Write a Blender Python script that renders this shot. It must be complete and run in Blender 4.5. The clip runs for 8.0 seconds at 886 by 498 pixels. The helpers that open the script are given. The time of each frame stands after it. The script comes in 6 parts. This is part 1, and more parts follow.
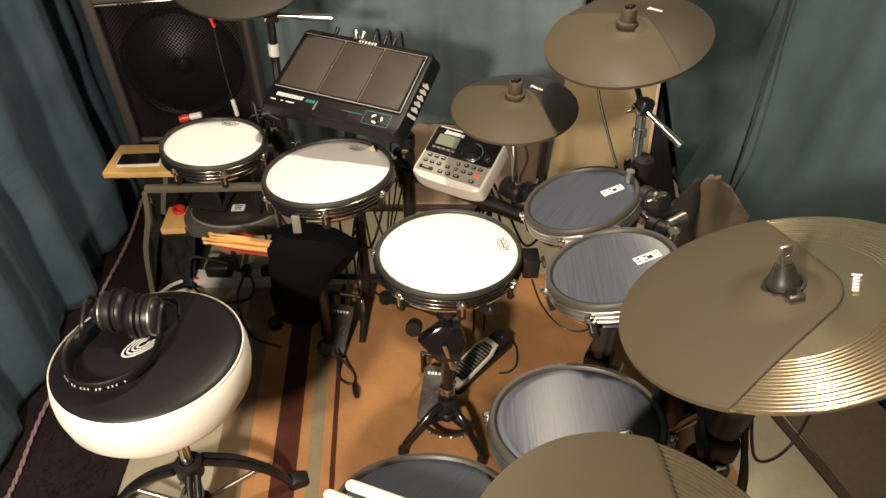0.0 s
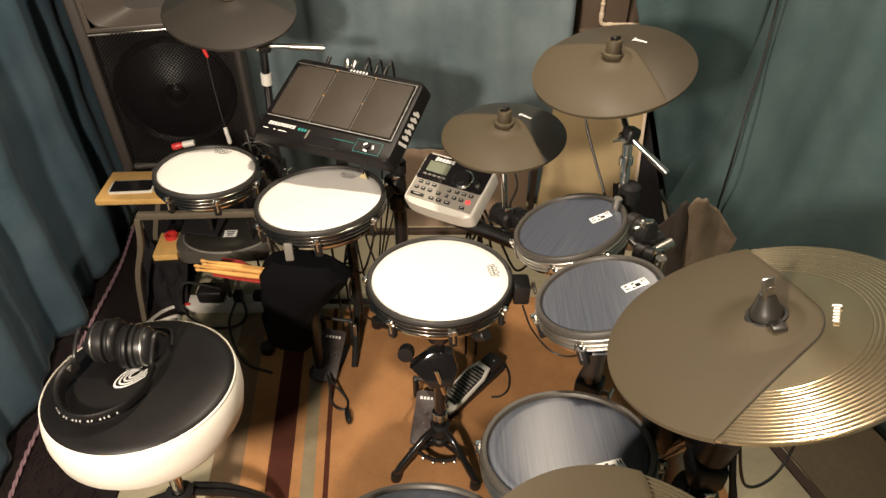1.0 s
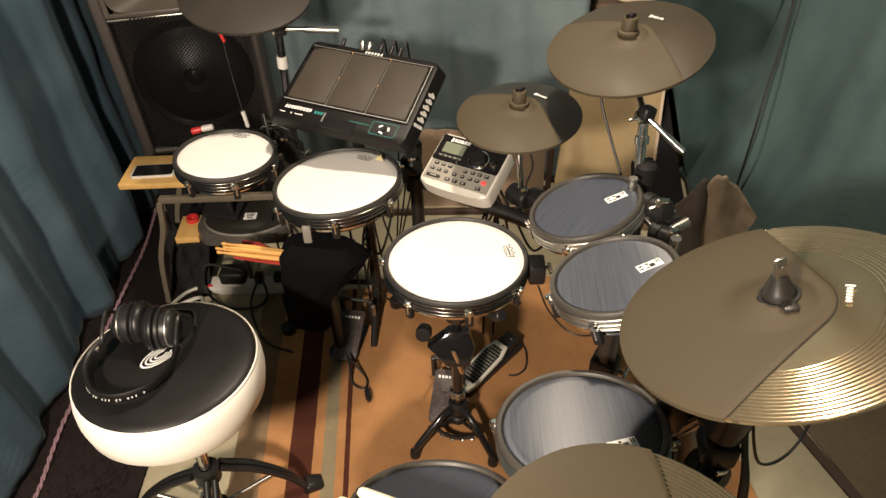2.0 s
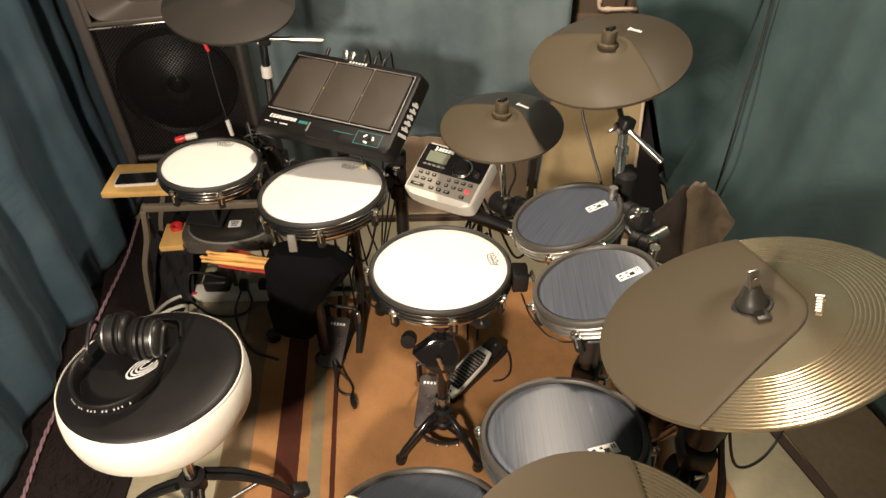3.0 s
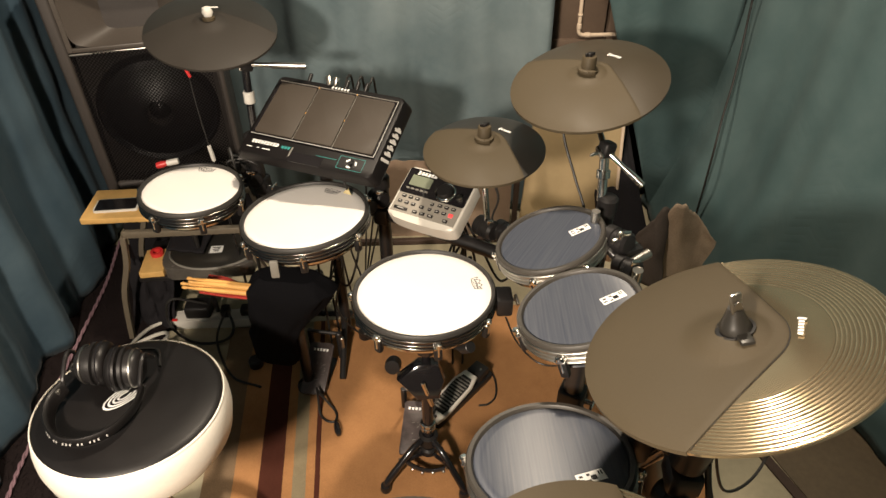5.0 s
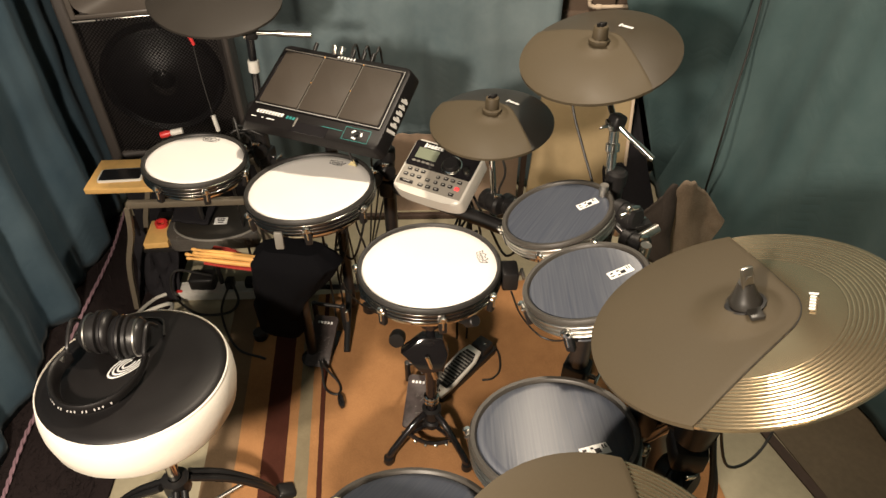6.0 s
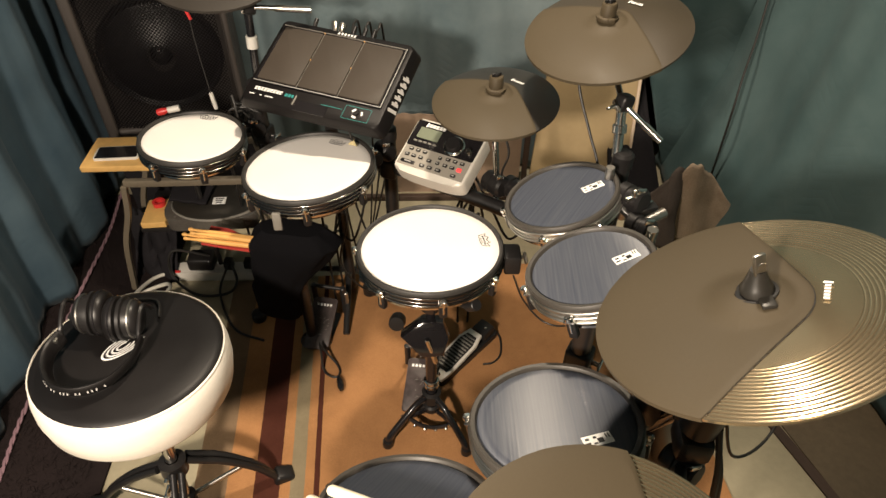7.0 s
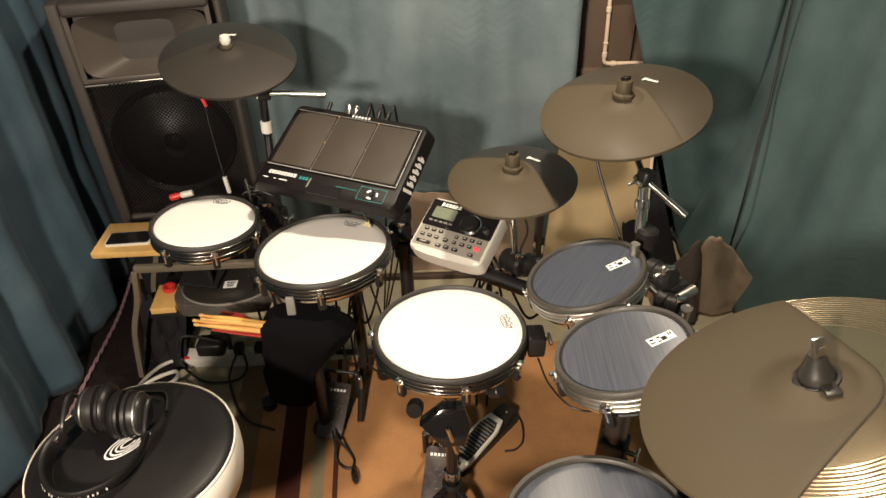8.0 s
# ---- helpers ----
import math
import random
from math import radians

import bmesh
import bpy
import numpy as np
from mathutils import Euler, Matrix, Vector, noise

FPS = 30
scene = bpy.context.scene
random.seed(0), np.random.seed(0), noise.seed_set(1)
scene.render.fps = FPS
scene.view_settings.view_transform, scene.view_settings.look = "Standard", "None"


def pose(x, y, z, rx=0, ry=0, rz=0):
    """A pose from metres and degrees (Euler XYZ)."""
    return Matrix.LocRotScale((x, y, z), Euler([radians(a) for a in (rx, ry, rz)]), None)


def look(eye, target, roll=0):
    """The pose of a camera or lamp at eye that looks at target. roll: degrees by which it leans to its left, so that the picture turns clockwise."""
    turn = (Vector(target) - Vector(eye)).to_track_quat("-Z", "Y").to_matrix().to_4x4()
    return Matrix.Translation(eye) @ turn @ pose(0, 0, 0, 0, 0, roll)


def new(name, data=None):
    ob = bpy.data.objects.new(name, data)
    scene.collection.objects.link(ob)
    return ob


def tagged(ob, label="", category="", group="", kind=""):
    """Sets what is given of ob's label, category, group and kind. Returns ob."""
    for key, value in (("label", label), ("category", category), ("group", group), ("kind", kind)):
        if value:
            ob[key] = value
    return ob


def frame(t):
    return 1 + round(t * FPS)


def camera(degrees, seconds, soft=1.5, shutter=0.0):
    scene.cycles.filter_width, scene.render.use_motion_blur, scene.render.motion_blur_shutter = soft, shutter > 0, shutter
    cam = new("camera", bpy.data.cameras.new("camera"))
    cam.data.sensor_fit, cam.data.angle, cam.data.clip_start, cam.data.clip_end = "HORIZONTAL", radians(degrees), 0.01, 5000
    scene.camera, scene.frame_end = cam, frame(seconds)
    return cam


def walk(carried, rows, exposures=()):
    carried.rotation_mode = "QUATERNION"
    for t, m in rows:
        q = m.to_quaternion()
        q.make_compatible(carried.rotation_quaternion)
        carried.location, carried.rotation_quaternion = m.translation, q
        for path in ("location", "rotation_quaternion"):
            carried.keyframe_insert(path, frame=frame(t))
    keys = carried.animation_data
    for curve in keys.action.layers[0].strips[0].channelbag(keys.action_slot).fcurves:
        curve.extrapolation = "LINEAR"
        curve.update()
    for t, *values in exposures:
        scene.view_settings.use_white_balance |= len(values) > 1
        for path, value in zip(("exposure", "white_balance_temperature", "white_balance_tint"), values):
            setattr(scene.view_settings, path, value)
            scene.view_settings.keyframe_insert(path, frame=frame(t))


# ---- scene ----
cam = camera(69.2, 8.0, soft=1.5, shutter=0.25)
PATH = [
    (0, (0.0007, 0.0002, 1.5222), (-0.0001, 1.5188, 0.2208), -0.01),
    (0.5, (0.0086, 0.0041, 1.5369), (-0.0020, 1.5410, 0.2572), -1.37),
    (1, (0.0029, 0.0010, 1.5460), (0.0265, 1.5560, 0.2885), 0.17),
    (1.5, (0.0073, -0.0018, 1.5509), (-0.0229, 1.5303, 0.2656), -1.50),
    (1.7, (0.0090, -0.0020, 1.5539), (-0.0299, 1.5203, 0.2573), -1.83),
    (2.8, (0.0141, -0.0139, 1.5754), (0.0052, 1.4891, 0.2560), -1.17),
    (3, (0.0113, -0.0101, 1.5805), (0.0223, 1.5073, 0.2777), -0.88),
    (3.5, (0.0151, -0.0066, 1.5837), (0.0602, 1.5466, 0.3245), -0.47),
    (4, (0.0139, -0.0054, 1.5857), (0.0705, 1.5759, 0.3624), -0.23),
    (4.5, (0.0168, -0.0043, 1.5846), (0.0800, 1.5720, 0.3553), -0.26),
    (4.7, (0.0155, -0.0042, 1.5844), (0.0781, 1.5661, 0.3473), -0.27),
    (5.8, (0.0118, 0.0017, 1.5685), (0.0613, 1.5257, 0.2742), 0.09),
    (6, (0.0119, 0.0014, 1.5665), (0.0560, 1.5161, 0.2612), 0.09),
    (6.5, (0.0139, 0.0091, 1.5595), (0.0460, 1.5169, 0.2459), 0.02),
    (7, (0.0135, 0.0246, 1.5489), (0.0517, 1.5016, 0.2009), 0.49),
    (7.3, (0.0101, 0.0372, 1.5439), (0.0580, 1.5100, 0.1917), 0.83),
    (7.5, (0.0046, 0.0483, 1.5411), (0.0373, 1.5827, 0.2587), -0.04),
    (8, (-0.0102, 0.0695, 1.5289), (0.0090, 1.6943, 0.3628), -1.21),
]
walk(cam, [(t, look(eye, target, roll)) for t, eye, target, roll in PATH])

# ---------------------------------------------------------------- light
world = bpy.data.worlds.new("world")
scene.world = world
world.use_nodes = True
world.node_tree.nodes["Background"].inputs[0].default_value = (0.88, 0.95, 1.0, 1)
world.node_tree.nodes["Background"].inputs[1].default_value = 0.034
scene.view_settings.exposure = 0.0


def lamp(name, eye, target, watts, size, tint):
    data = bpy.data.lights.new(name, "AREA")
    data.shape, data.size, data.energy, data.color = "DISK", size, watts, tint
    new(name, data).matrix_world = look(eye, target)


lamp("ceiling_lamp", (0.15, 1.45, 2.32), (0.1, 1.2, 0.0), 39, 0.14, (1.0, 0.84, 0.65))
lamp("room_lamp", (-0.57, -0.46, 1.66), (-0.1, 1.3, 0.7), 68, 0.14, (1.0, 0.845, 0.68))


# ---------------------------------------------------------------- materials
def shader(name):
    m = bpy.data.materials.new(name)
    m.use_nodes = True
    nt = m.node_tree
    return m, nt, nt.nodes["Principled BSDF"]


def node(nt, kind, **sets):
    n = nt.nodes.new(kind)
    for key, value in sets.items():
        n.inputs[key].default_value = value
    return n


def mat(name, color, rough=0.5, metal=0.0, grain=60.0, amount=0.15, stain=4.0, bump=0.1, spec=0.5, coat=0.0):
    """A surface with grain and stains at two sizes, both in metres of the object."""
    m, nt, b = shader(name)
    tc = node(nt, "ShaderNodeTexCoord")
    fine = node(nt, "ShaderNodeTexNoise", Scale=grain, Detail=6.0, Roughness=0.6)
    big = node(nt, "ShaderNodeTexNoise", Scale=stain, Detail=4.0, Roughness=0.55)
    for n in (fine, big):
        nt.links.new(tc.outputs["Object"], n.inputs["Vector"])
    add = node(nt, "ShaderNodeMath")
    add.operation = "ADD"
    nt.links.new(fine.outputs[0], add.inputs[0])
    nt.links.new(big.outputs[0], add.inputs[1])
    ramp = node(nt, "ShaderNodeMapRange")
    ramp.inputs["From Min"].default_value, ramp.inputs["From Max"].default_value = 0.6, 1.4
    ramp.inputs["To Min"].default_value, ramp.inputs["To Max"].default_value = 1 - amount, 1 + amount
    nt.links.new(add.outputs[0], ramp.inputs["Value"])
    mul = node(nt, "ShaderNodeVectorMath")
    mul.operation = "SCALE"
    mul.inputs[0].default_value = color
    nt.links.new(ramp.outputs[0], mul.inputs["Scale"])
    nt.links.new(mul.outputs[0], b.inputs["Base Color"])
    rr = node(nt, "ShaderNodeMapRange")
    rr.inputs["From Min"].default_value, rr.inputs["From Max"].default_value = 0.3, 0.7
    rr.inputs["To Min"].default_value, rr.inputs["To Max"].default_value = max(rough - 0.1, 0.02), min(rough + 0.1, 1)
    nt.links.new(big.outputs[0], rr.inputs["Value"])
    nt.links.new(rr.outputs[0], b.inputs["Roughness"])
    b.inputs["Metallic"].default_value = metal
    b.inputs["Specular IOR Level"].default_value = spec
    b.inputs["Coat Weight"].default_value = coat
    if bump:
        bp = node(nt, "ShaderNodeBump", Strength=bump, Distance=0.002)
        nt.links.new(fine.outputs[0], bp.inputs["Height"])
        nt.links.new(bp.outputs[0], b.inputs["Normal"])
    return m


BLACK_PLASTIC = mat("black_plastic", (0.013, 0.012, 0.012), 0.38, grain=300, amount=0.3, bump=0.05, spec=0.35)
BLACK_CASE = mat("black_case", (0.006, 0.005, 0.005), 0.45, grain=300, amount=0.3, bump=0.05, spec=0.2)
BLACK_GLOSS = mat("black_lacquer", (0.011, 0.010, 0.011), 0.16, grain=90, amount=0.2, bump=0.02, coat=0.4)
BLACK_METAL = mat("black_powder_coat", (0.014, 0.013, 0.013), 0.33, grain=400, amount=0.25, bump=0.04)
BLACK_CLOTH = mat("black_cloth", (0.015, 0.014, 0.016), 0.9, grain=250, amount=0.4, bump=0.5, spec=0.1)
BLACK_VINYL = mat("black_vinyl", (0.007, 0.006, 0.006), 0.44, grain=260, amount=0.2, bump=0.1, spec=0.34)
# Bag cloth made blacker than the other cloth, to hold the shade below the pads.
BAG_CLOTH_SHADED = mat("shade_black_bag_cloth", (0.005, 0.005, 0.006), 0.95, grain=250, amount=0.4, bump=0.5, spec=0.05)
WHITE_VINYL = mat("white_vinyl", (0.78, 0.74, 0.66), 0.42, grain=120, amount=0.05, bump=0.08)
CHROME = mat("chrome", (0.78, 0.76, 0.72), 0.14, 1.0, grain=80, amount=0.08, bump=0.02)
STEEL = mat("worn_steel", (0.5, 0.48, 0.44), 0.32, 1.0, grain=80, amount=0.15, bump=0.03)
RIM_RUBBER = mat("rim_rubber", (0.022, 0.020, 0.018), 0.55, grain=200, amount=0.2, bump=0.08)
RIM_GREY = mat("grey_rim_rubber", (0.042, 0.037, 0.031), 0.5, grain=200, amount=0.2, bump=0.08)
HEAD_WHITE = mat("coated_white_head", (0.745, 0.715, 0.68), 0.55, grain=500, amount=0.03, stain=9, bump=0.06)
PAD_RUBBER = mat("cymbal_rubber", (0.061, 0.047, 0.028), 0.6, grain=300, amount=0.07, stain=7, bump=0.05, spec=0.25)
# Same cymbal rubber with its shade away from the lamps put into the colour.
PAD_RUBBER_SHADED = mat("shaded_cymbal_rubber", (0.029, 0.025, 0.021), 0.6, grain=300, amount=0.07, stain=7, bump=0.05, spec=0.25)
PLATE_BLACK = mat("black_cymbal_plastic", (0.022, 0.020, 0.017), 0.38, grain=200, amount=0.12, bump=0.04)
PLATE_BROWN = mat("brown_cymbal_plastic", (0.040, 0.031, 0.020), 0.40, grain=200, amount=0.10, bump=0.04)
BRONZE = mat("bronze_lacquer", (0.52, 0.415, 0.265), 0.155, 0.9, grain=120, amount=0.08, bump=0)
steady = [q for q in BRONZE.node_tree.nodes if q.type == "MAP_RANGE"][1]
steady.inputs["To Min"].default_value, steady.inputs["To Max"].default_value = 0.12, 0.155
BRONZE.node_tree.nodes["Principled BSDF"].inputs["Coat Weight"].default_value = 0.8
BRONZE.node_tree.nodes["Principled BSDF"].inputs["Coat Roughness"].default_value = 0.12
BLACK_NICKEL = mat("black_nickel", (0.23, 0.215, 0.195), 0.15, 1.0, grain=60, amount=0.15, bump=0.02)
PALE_PLASTIC = mat("pale_grey_plastic", (0.38, 0.37, 0.35), 0.5, bump=0)
LOGO_WHITE = mat("white_print", (0.8, 0.8, 0.78), 0.5, bump=0)
LOGO_GREY = mat("grey_print", (0.055, 0.055, 0.06), 0.5, bump=0)
TEAL_PRINT = mat("teal_print", (0.02, 0.20, 0.19), 0.5, bump=0)
SILVER = mat("silver_plastic", (0.62, 0.59, 0.53), 0.38, 0.1, grain=400, amount=0.05, bump=0.04)
PANEL_GREY = mat("grey_control_panel", (0.27, 0.25, 0.215), 0.5, 0.1, grain=400, amount=0.05, bump=0.04)
SCREEN = mat("lcd", (0.16, 0.18, 0.13), 0.25, grain=20, amount=0.05, bump=0)
PAD_DARK = mat("sampler_rubber", (0.042, 0.033, 0.025), 0.62, grain=350, amount=0.12, stain=12, bump=0.08, spec=0.35)
SPEAKER_PAINT = mat("speaker_paint", (0.036, 0.030, 0.027), 0.62, grain=350, amount=0.25, bump=0.35)
HORN = mat("horn_plastic", (0.060, 0.050, 0.042), 0.42, grain=200, amount=0.15, bump=0.05)
CONE = mat("paper_cone", (0.005, 0.004, 0.005), 0.42, grain=150, amount=0.3, bump=0.2)
PINE = mat("pine_board", (0.62, 0.38, 0.13), 0.5, grain=40, amount=0.18, stain=9, bump=0.1)
STICK = mat("hickory", (0.66, 0.36, 0.11), 0.42, grain=80, amount=0.12, bump=0.05)
STICK_PALE = mat("maple", (0.80, 0.72, 0.56), 0.42, grain=80, amount=0.08, bump=0.05)
BEIGE_STEEL = mat("beige_steel", (0.12, 0.10, 0.072), 0.5, grain=120, amount=0.15, bump=0.05)
RED_CLOTH = mat("red_cloth", (0.36, 0.03, 0.02), 0.8, grain=200, amount=0.2, bump=0.3)
RED_PLASTIC = mat("red_plastic", (0.55, 0.03, 0.03), 0.4, bump=0)
WHITE_PLASTIC = mat("white_plastic", (0.62, 0.60, 0.55), 0.42, grain=200, amount=0.06, bump=0.02)
GREY_PLASTIC = mat("grey_plastic", (0.18, 0.17, 0.15), 0.45, grain=200, amount=0.1, bump=0.04)
TUB_PLASTIC = mat("smoky_clear_plastic", (0.075, 0.068, 0.060), 0.22, grain=120, amount=0.2, stain=14, bump=0.05, coat=0.4)
CABLE_BLACK = mat("cable_black", (0.012, 0.011, 0.010), 0.5, bump=0)
CABLE_WHITE = mat("cable_white", (0.55, 0.53, 0.47), 0.5, bump=0)
CARDBOARD = mat("cardboard", (0.29, 0.205, 0.145), 0.85, grain=30, amount=0.12, stain=3, bump=0.08)
TAN_BOARD = mat("tan_board", (0.40, 0.30, 0.165), 0.7, grain=50, amount=0.06, stain=2, bump=0.05)
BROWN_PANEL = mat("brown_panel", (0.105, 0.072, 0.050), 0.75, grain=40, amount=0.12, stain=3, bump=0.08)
PIPE = mat("painted_pipe", (0.62, 0.50, 0.38), 0.5, grain=90, amount=0.1, bump=0.03)
# Shaded copy of the brown felt, for the fold turned inwards.
FELT_SHADED = mat("shaded_felt", (0.085, 0.070, 0.062), 0.95, grain=180, amount=0.25, stain=9, bump=0.7, spec=0.1)
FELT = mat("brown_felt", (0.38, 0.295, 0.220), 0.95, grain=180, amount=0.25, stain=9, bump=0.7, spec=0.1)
CONCRETE = mat("painted_concrete", (0.30, 0.265, 0.18), 0.6, grain=45, amount=0.14, stain=2.2, bump=0.12)
BROWN_FLOOR = mat("worn_brown_floor", (0.095, 0.070, 0.042), 0.65, grain=60, amount=0.25, stain=5, bump=0.2)
DARK_STRIP = mat("dark_strip", (0.045, 0.026, 0.018), 0.6, grain=90, amount=0.2, bump=0.1)
DARK_RUG = mat("dark_shag", (0.014, 0.010, 0.010), 0.95, grain=220, amount=0.5, bump=1.0, spec=0.1)
HEM = mat("pink_braid", (0.21, 0.125, 0.15), 0.9, grain=400, amount=0.3, bump=0.6)
PLASTER = mat("plaster", (0.19, 0.172, 0.15), 0.85, grain=30, amount=0.05, bump=0.05)
GUNMETAL = mat("footboard_print", (0.060, 0.046, 0.044), 0.46, 0.1, grain=70, amount=0.6, stain=22, bump=0.05)
YELLOW = mat("yellow_plastic", (0.45, 0.38, 0.20), 0.5, bump=0)
LED = mat("red_key", (0.75, 0.06, 0.06), 0.4, bump=0)
bled = LED.node_tree.nodes["Principled BSDF"]
bled.inputs["Emission Color"].default_value, bled.inputs["Emission Strength"].default_value = (1, 0.08, 0.08, 1), 0.6


def blanket_material(name, dark, light):
    """Quilted teal moving blanket: rows of stitched zigzags, and a soft mottled face."""
    m, nt, b = shader(name)
    uv = node(nt, "ShaderNodeUVMap")
    uv.uv_map = "cloth"
    sep = node(nt, "ShaderNodeSeparateXYZ")
    nt.links.new(uv.outputs[0], sep.inputs[0])

    def math_node(op, a, c):
        n = node(nt, "ShaderNodeMath")
        n.operation = op
        for k, v in enumerate((a, c)):
            if v is None:
                continue
            if isinstance(v, (int, float)):
                n.inputs[k].default_value = v
            else:
                nt.links.new(v, n.inputs[k])
        return n.outputs[0]

    zig = math_node("PINGPONG", math_node("MULTIPLY", sep.outputs[0], 9.0), 0.5)
    rows = math_node("ADD", math_node("MULTIPLY", sep.outputs[1], 34.0), math_node("MULTIPLY", zig, 2.4))
    stitch = math_node("ABSOLUTE", math_node("SINE", math_node("MULTIPLY", rows, 3.14159), None), None)
    puff = math_node("POWER", stitch, 0.5)
    noise_a = node(nt, "ShaderNodeTexNoise", Scale=3.0, Detail=5.0, Roughness=0.6)
    noise_b = node(nt, "ShaderNodeTexNoise", Scale=260.0, Detail=3.0)
    tc = node(nt, "ShaderNodeTexCoord")
    nt.links.new(tc.outputs["Object"], noise_a.inputs["Vector"])
    nt.links.new(tc.outputs["Object"], noise_b.inputs["Vector"])
    ramp = node(nt, "ShaderNodeValToRGB")
    ramp.color_ramp.elements[0].position, ramp.color_ramp.elements[0].color = 0.3, dark
    ramp.color_ramp.elements[1].position, ramp.color_ramp.elements[1].color = 0.72, light
    nt.links.new(noise_a.outputs[0], ramp.inputs[0])
    nt.links.new(ramp.outputs[0], b.inputs["Base Color"])
    b.inputs["Roughness"].default_value = 0.8
    b.inputs["Specular IOR Level"].default_value = 0.3
    b.inputs["Sheen Weight"].default_value = 0.05
    b.inputs["Sheen Roughness"].default_value = 0.4
    one = node(nt, "ShaderNodeBump", Strength=0.17, Distance=0.004)
    patch = node(nt, "ShaderNodeTexNoise", Scale=2.2, Detail=2.0)
    nt.links.new(tc.outputs["Object"], patch.inputs["Vector"])
    mask = node(nt, "ShaderNodeMapRange")
    mask.inputs["From Min"].default_value, mask.inputs["From Max"].default_value = 0.42, 0.66
    mask.inputs["To Min"].default_value, mask.inputs["To Max"].default_value = 0.06, 1.0
    nt.links.new(patch.outputs[0], mask.inputs["Value"])
    nt.links.new(math_node("MULTIPLY", puff, mask.outputs[0]), one.inputs["Height"])
    two = node(nt, "ShaderNodeBump", Strength=0.3, Distance=0.001)
    nt.links.new(noise_b.outputs[0], two.inputs["Height"])
    nt.links.new(one.outputs[0], two.inputs["Normal"])
    nt.links.new(two.outputs[0], b.inputs["Normal"])
    return m


def rug_material():
    """Woven rug: tan field, brown and grey-green stripes along its length at one side."""
    m, nt, b = shader("striped_rug")
    tc = node(nt, "ShaderNodeTexCoord")
    sep = node(nt, "ShaderNodeSeparateXYZ")
    nt.links.new(tc.outputs["Object"], sep.inputs[0])
    wob = node(nt, "ShaderNodeTexNoise", Scale=45.0, Detail=3.0)
    nt.links.new(tc.outputs["Object"], wob.inputs["Vector"])
    shift = node(nt, "ShaderNodeMapRange")
    shift.inputs["To Min"].default_value, shift.inputs["To Max"].default_value = -0.0016, 0.0016
    nt.links.new(wob.outputs[0], shift.inputs["Value"])
    add = node(nt, "ShaderNodeMath")
    nt.links.new(sep.outputs[0], add.inputs[0])
    nt.links.new(shift.outputs[0], add.inputs[1])
    rng = node(nt, "ShaderNodeMapRange")
    rng.inputs["From Min"].default_value, rng.inputs["From Max"].default_value = -0.60, -0.20
    nt.links.new(add.outputs[0], rng.inputs["Value"])
    ramp = node(nt, "ShaderNodeValToRGB")
    cr = ramp.color_ramp
    cr.interpolation = "CONSTANT"
    tan, brown, grey, dusk = (0.32, 0.160, 0.068, 1), (0.060, 0.020, 0.013, 1), (0.20, 0.165, 0.105, 1), (0.17, 0.115, 0.070, 1)
    bands = [(0.0, dusk), (0.20, tan), (0.372, brown), (0.535, tan), (0.60, grey), (0.69, tan), (0.748, brown), (0.783, tan)]
    cr.elements[0].position, cr.elements[0].color = bands[0]
    cr.elements[1].position, cr.elements[1].color = bands[1]
    for pos, col in bands[2:]:
        cr.elements.new(pos).color = col
    nt.links.new(rng.outputs[0], ramp.inputs[0])
    big = node(nt, "ShaderNodeTexNoise", Scale=5.0, Detail=6.0, Roughness=0.65)
    fine = node(nt, "ShaderNodeTexNoise", Scale=420.0, Detail=3.0)
    for n in (big, fine):
        nt.links.new(tc.outputs["Object"], n.inputs["Vector"])
    vary = node(nt, "ShaderNodeMapRange")
    vary.inputs["From Min"].default_value, vary.inputs["From Max"].default_value = 0.3, 0.7
    vary.inputs["To Min"].default_value, vary.inputs["To Max"].default_value = 0.78, 1.18
    nt.links.new(big.outputs[0], vary.inputs["Value"])
    speck = node(nt, "ShaderNodeMapRange")
    speck.inputs["To Min"].default_value, speck.inputs["To Max"].default_value = 0.7, 1.3
    nt.links.new(fine.outputs[0], speck.inputs["Value"])
    both = node(nt, "ShaderNodeMath")
    both.operation = "MULTIPLY"
    nt.links.new(vary.outputs[0], both.inputs[0])
    nt.links.new(speck.outputs[0], both.inputs[1])
    mul = node(nt, "ShaderNodeVectorMath")
    mul.operation = "SCALE"
    nt.links.new(ramp.outputs[0], mul.inputs[0])
    nt.links.new(both.outputs[0], mul.inputs["Scale"])
    nt.links.new(mul.outputs[0], b.inputs["Base Color"])
    b.inputs["Roughness"].default_value = 0.95
    b.inputs["Specular IOR Level"].default_value = 0.1
    bp = node(nt, "ShaderNodeBump", Strength=0.6, Distance=0.002)
    nt.links.new(fine.outputs[0], bp.inputs["Height"])
    nt.links.new(bp.outputs[0], b.inputs["Normal"])
    return m


